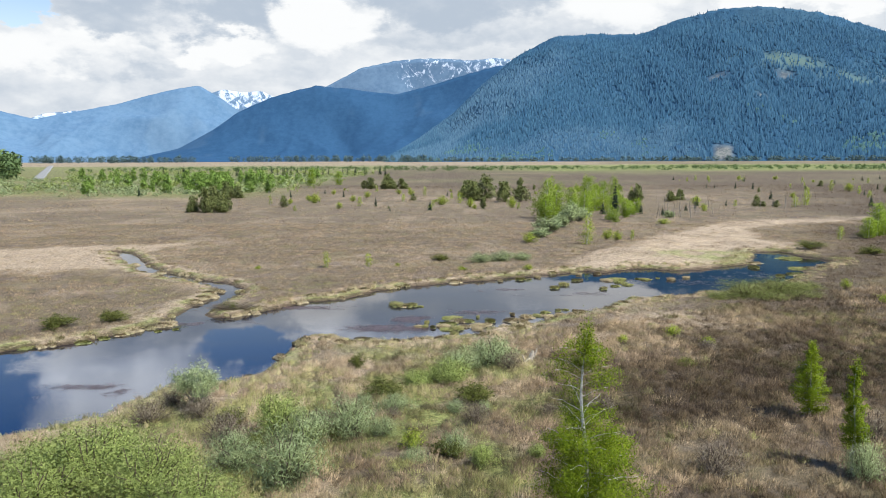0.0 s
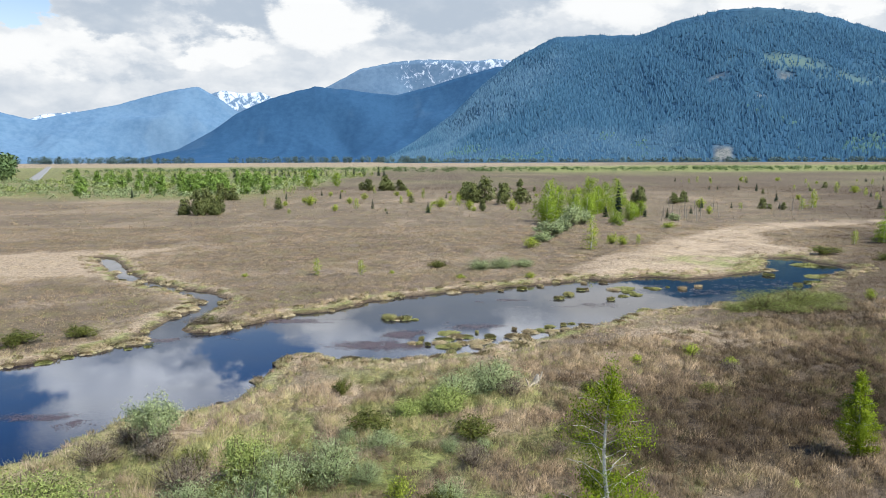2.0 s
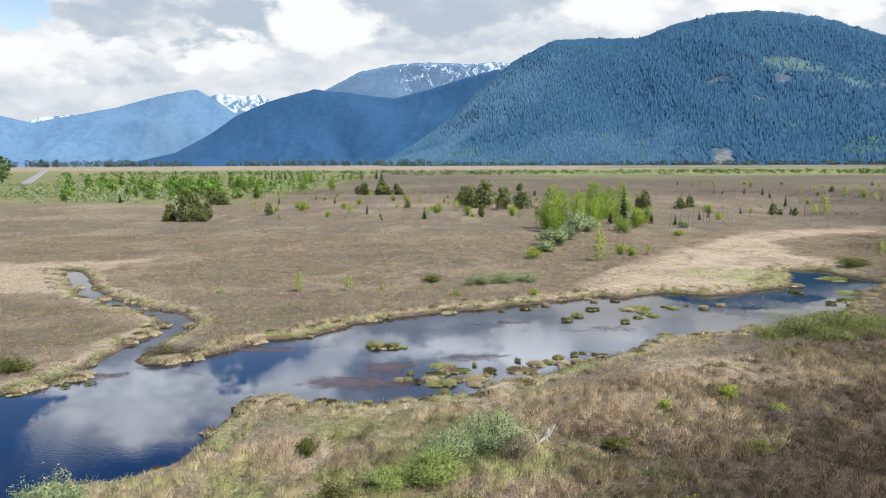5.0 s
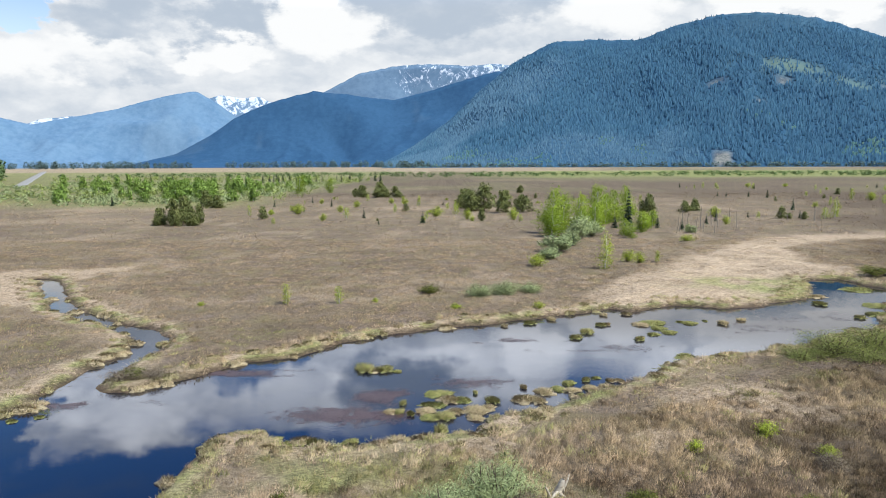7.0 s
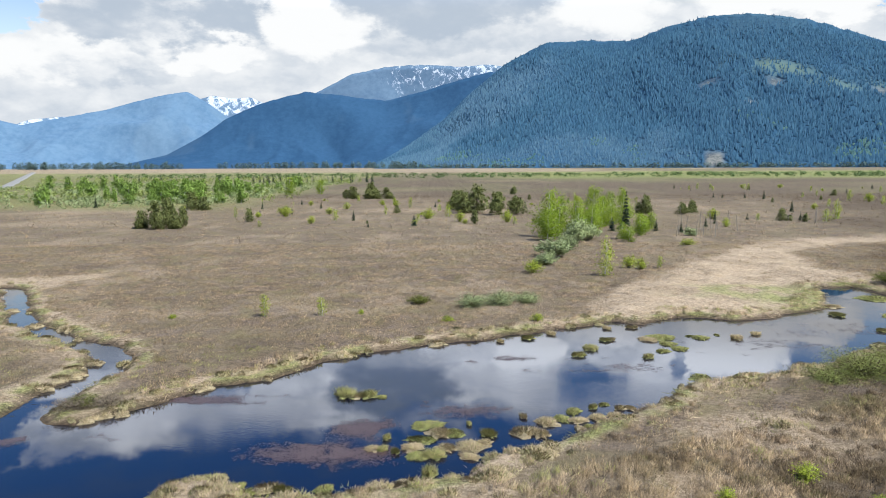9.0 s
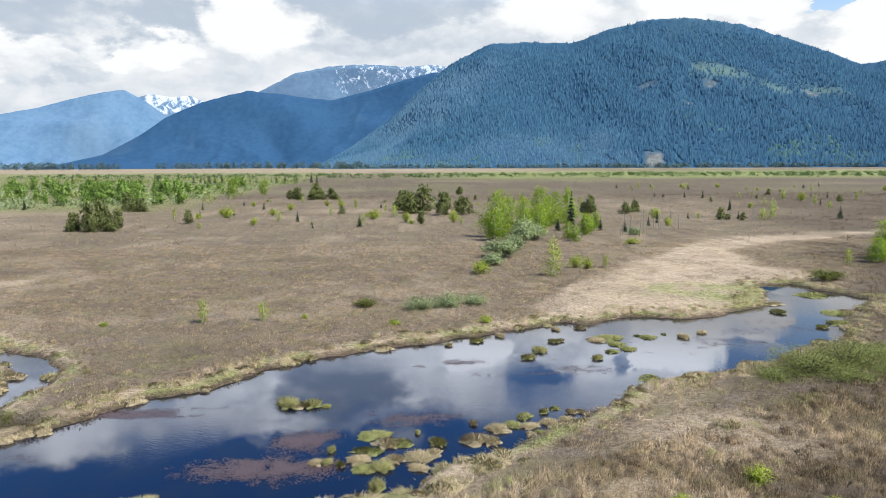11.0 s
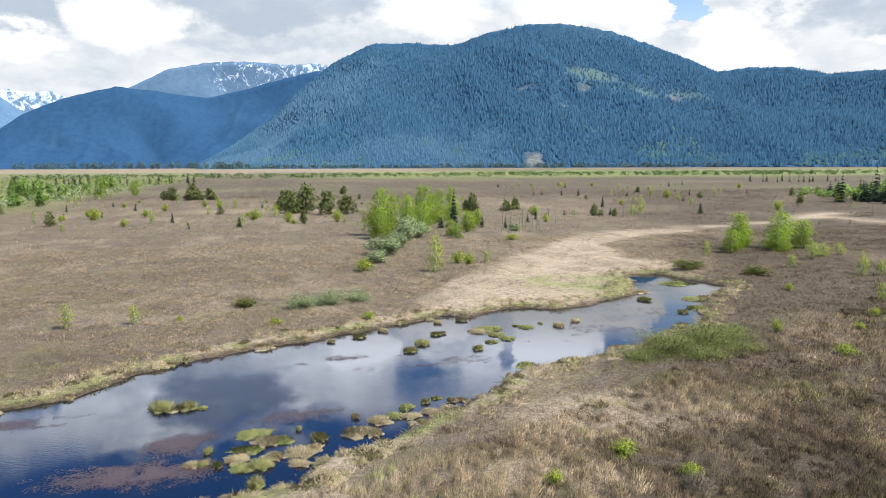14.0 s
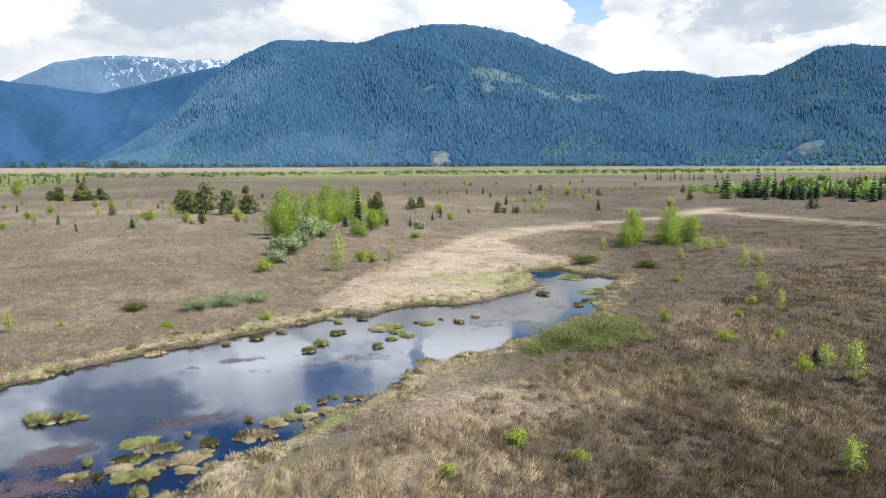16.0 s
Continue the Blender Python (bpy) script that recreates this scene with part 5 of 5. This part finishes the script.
LATE_TUFTS = [(37.9, 86.6, 1.6, "S"), (36.3, 82.8, 1.2, "G"), (36.6, 76.8, 0.8, "G"), (39, 78.1, 2.2, "M"), (41.2, 81.9, 2.4, "M"), (42.6, 82.2, 1.6, "S"), (44.2, 90.3, 2.8, "M"), (17.1, 78.6, 0.8, "B"), (15, 78.3, 0.7, "B"),
              (10.2, 76.6, 0.9, "B"), (8.2, 75.2, 0.9, "G"), (6, 74.2, 0.6, "B"), (-7.2, 50, 0.9, "M"), (-6.5, 49.6, 0.6, "M"), (-5.2, 49.6, 0.8, "G"), (-3.5, 49.7, 0.9, "M"), (-0.1, 50.2, 0.9, "M")]
WEST_TUFTS = [(-30.6, 48.3, 1.6, "S"), (-28.6, 48.4, 1.6, "M"), (-27.4, 49.2, 1.4, "S"), (-25.6, 49.6, 1.5, "M"), (-24.6, 50.7, 1, "M"), (-23.8, 51.6, 0.8, "S"), (-21.5, 52.8, 0.6, "M"), (-20.4, 53.4, 0.5, "M")]
g = np.random.default_rng(9)
used = set()
for x, y, wd, kind in ISLET + NEAR_TUFTS + EAST_TUFTS + MID_TUFTS + LATE_TUFTS + WEST_TUFTS:
    m = Matrix.Translation((x, y, 0)) @ Matrix.Rotation(g.uniform(0, 6), 4, "Z") @ Matrix.Diagonal((wd * 1.05, wd * g.uniform(0.6, 1.0), 0.34 + 0.18 * wd, 1))
    src = TUSSOCK[kind]
    if kind in used:
        copy_thing(src, m @ Matrix.Diagonal([1 / c for c in src.scale] + [1]))
    else:
        src.matrix_basis = m
        used.add(kind)

# sedge tussocks crowding both banks
EDGE = [make_hummock("sedge", "pale sedge tussock leaning over the bank", 6, 0.30, 260, 0.26, 0.020), make_hummock("fringe", "yellow-green sedge tussock on the bank", 7, 0.26, 260, 0.22, 0.020)]
for tuft in EDGE:
    tagged(tuft, group="tussocks along the banks")
rows = []
for line, count, out in ((NEAR_BANK[6:24], 95, -1), (FAR_BANK[2:17], 75, 1), ([(c[0] + 1.1, c[1]) for c in CREEK[1:8]], 18, 0), ([(c[0] - 1.3, c[1]) for c in CREEK[1:8]], 18, 0)):
    for _ in range(count):
        t = g.uniform(0, len(line) - 1.001)
        a, b = line[int(t)], line[int(t) + 1]
        x, y = a[0] + (t % 1) * (b[0] - a[0]) + g.normal(0, 0.6), a[1] + (t % 1) * (b[1] - a[1]) + g.normal(0, 0.6) + out * (0.3 + abs(g.normal(0, 0.7)))
        d = float(bank(np.array([x]), np.array([y]))[0])
        if -0.5 < d < 2.6:
            rows.append((x, y, g.uniform(0.5, 1.4), d))
for i, (x, y, wd, d) in enumerate(rows):
    src = EDGE[i % 2]
    m = Matrix.Translation((x, y, max(0.0, 0.25 * min(d, 1.0)))) @ Matrix.Rotation(g.uniform(0, 6), 4, "Z") @ Matrix.Diagonal((wd, wd * g.uniform(0.5, 1.0), 0.36 + 0.24 * wd, 1))
    if i < 2:
        src.matrix_basis = m
    else:
        copy_thing(src, m @ Matrix.Diagonal([1 / c for c in src.scale] + [1]))

# reddish leaves afloat in drifts
g = np.random.default_rng(31)
spots = []
for x, y, rx, ry, n in ((-2.4, 56.6, 2.4, 1.0, 500), (-3.8, 53.6, 3.2, 1.2, 800), (4.2, 69.4, 3.2, 0.8, 400), (2.6, 59.1, 2.4, 0.8, 150), (10.5, 67.6, 5.0, 1.3, 300), (25, 73, 7, 2.0, 220), (-13, 61.2, 4, 0.7, 500), (-19, 55.5, 3, 0.8, 300), (-20, 39, 2.5, 1.0, 300), (32, 77, 6, 3, 150)):
    p = np.stack([x + g.normal(0, 0.5, n) * rx, y + g.normal(0, 0.5, n) * ry], -1)
    spots.append(p[(fbm(p[:, 0] * 0.5, p[:, 1], 1.2, 3) > 0.52) & (bank(p[:, 0], p[:, 1]) < -0.2)])
p = np.concatenate(spots)
p = np.repeat(p, 18, axis=0) + g.normal(0, 0.15, (18 * len(p), 2))
p = p[bank(p[:, 0], p[:, 1]) < -0.15]
turn, size = g.uniform(0, 6.28, (len(p), 1)) + np.linspace(0, 2 * np.pi, 4, endpoint=False), g.uniform(0.015, 0.045, (len(p), 1))
v = np.stack([p[:, :1] + np.cos(turn) * size, p[:, 1:] + np.sin(turn) * size * 0.8, np.broadcast_to(g.uniform(0.004, 0.012, (len(p), 1)), turn.shape)], -1).reshape(-1, 3)
f = np.arange(4 * len(p)).reshape(-1, 4)
tagged(new("floating_leaves", sheet("floating_leaves", v, f, PADS)), "reddish-brown water plants afloat in drifts", "water plants", kind="stuff")

# the bleached stump on the near bank
stump = thing("tree_stump", "bleached grey broken stump in dry grass", "stump")
q = np.linspace(0, 1, 6)
part("bole", sheet("bole", *tube(np.stack([0.16 * q, 0.05 * np.sin(5 * q), 0.62 * q], -1), 0.15 * (1 - 0.6 * q) + 0.03 * np.sin(9 * q) ** 2, 9), BLEACHED, smooth=True), stump)
for turn, out, up in ((0.4, 0.42, 0.05), (2.1, 0.4, 0.0), (3.6, 0.5, 0.18), (5.0, 0.45, 0.02)):
    part("root", sheet("root", *tube(np.stack([np.cos(turn) * out * q, np.sin(turn) * out * q, 0.16 + up * q - 0.22 * q * q], -1), 0.075 * (1 - 0.8 * q) + 0.012, 6), BLEACHED, smooth=True), stump)
for foot, lean, tall in ((0.10, 0.35, 0.75), (-0.22, -0.30, 0.55), (0.30, -0.12, 0.42)):
    part("split_bole", sheet("split_bole", *tube(np.stack([foot + lean * q, 0.08 - 0.1 * q + 0.03 * np.sin(7 * q), tall * q - 0.05], -1), 0.07 * (1 - 0.75 * q) + 0.01, 6), BLEACHED, smooth=True), stump)
stump.matrix_basis = at_place(5.4, 43.6, 1.2, 0.5)
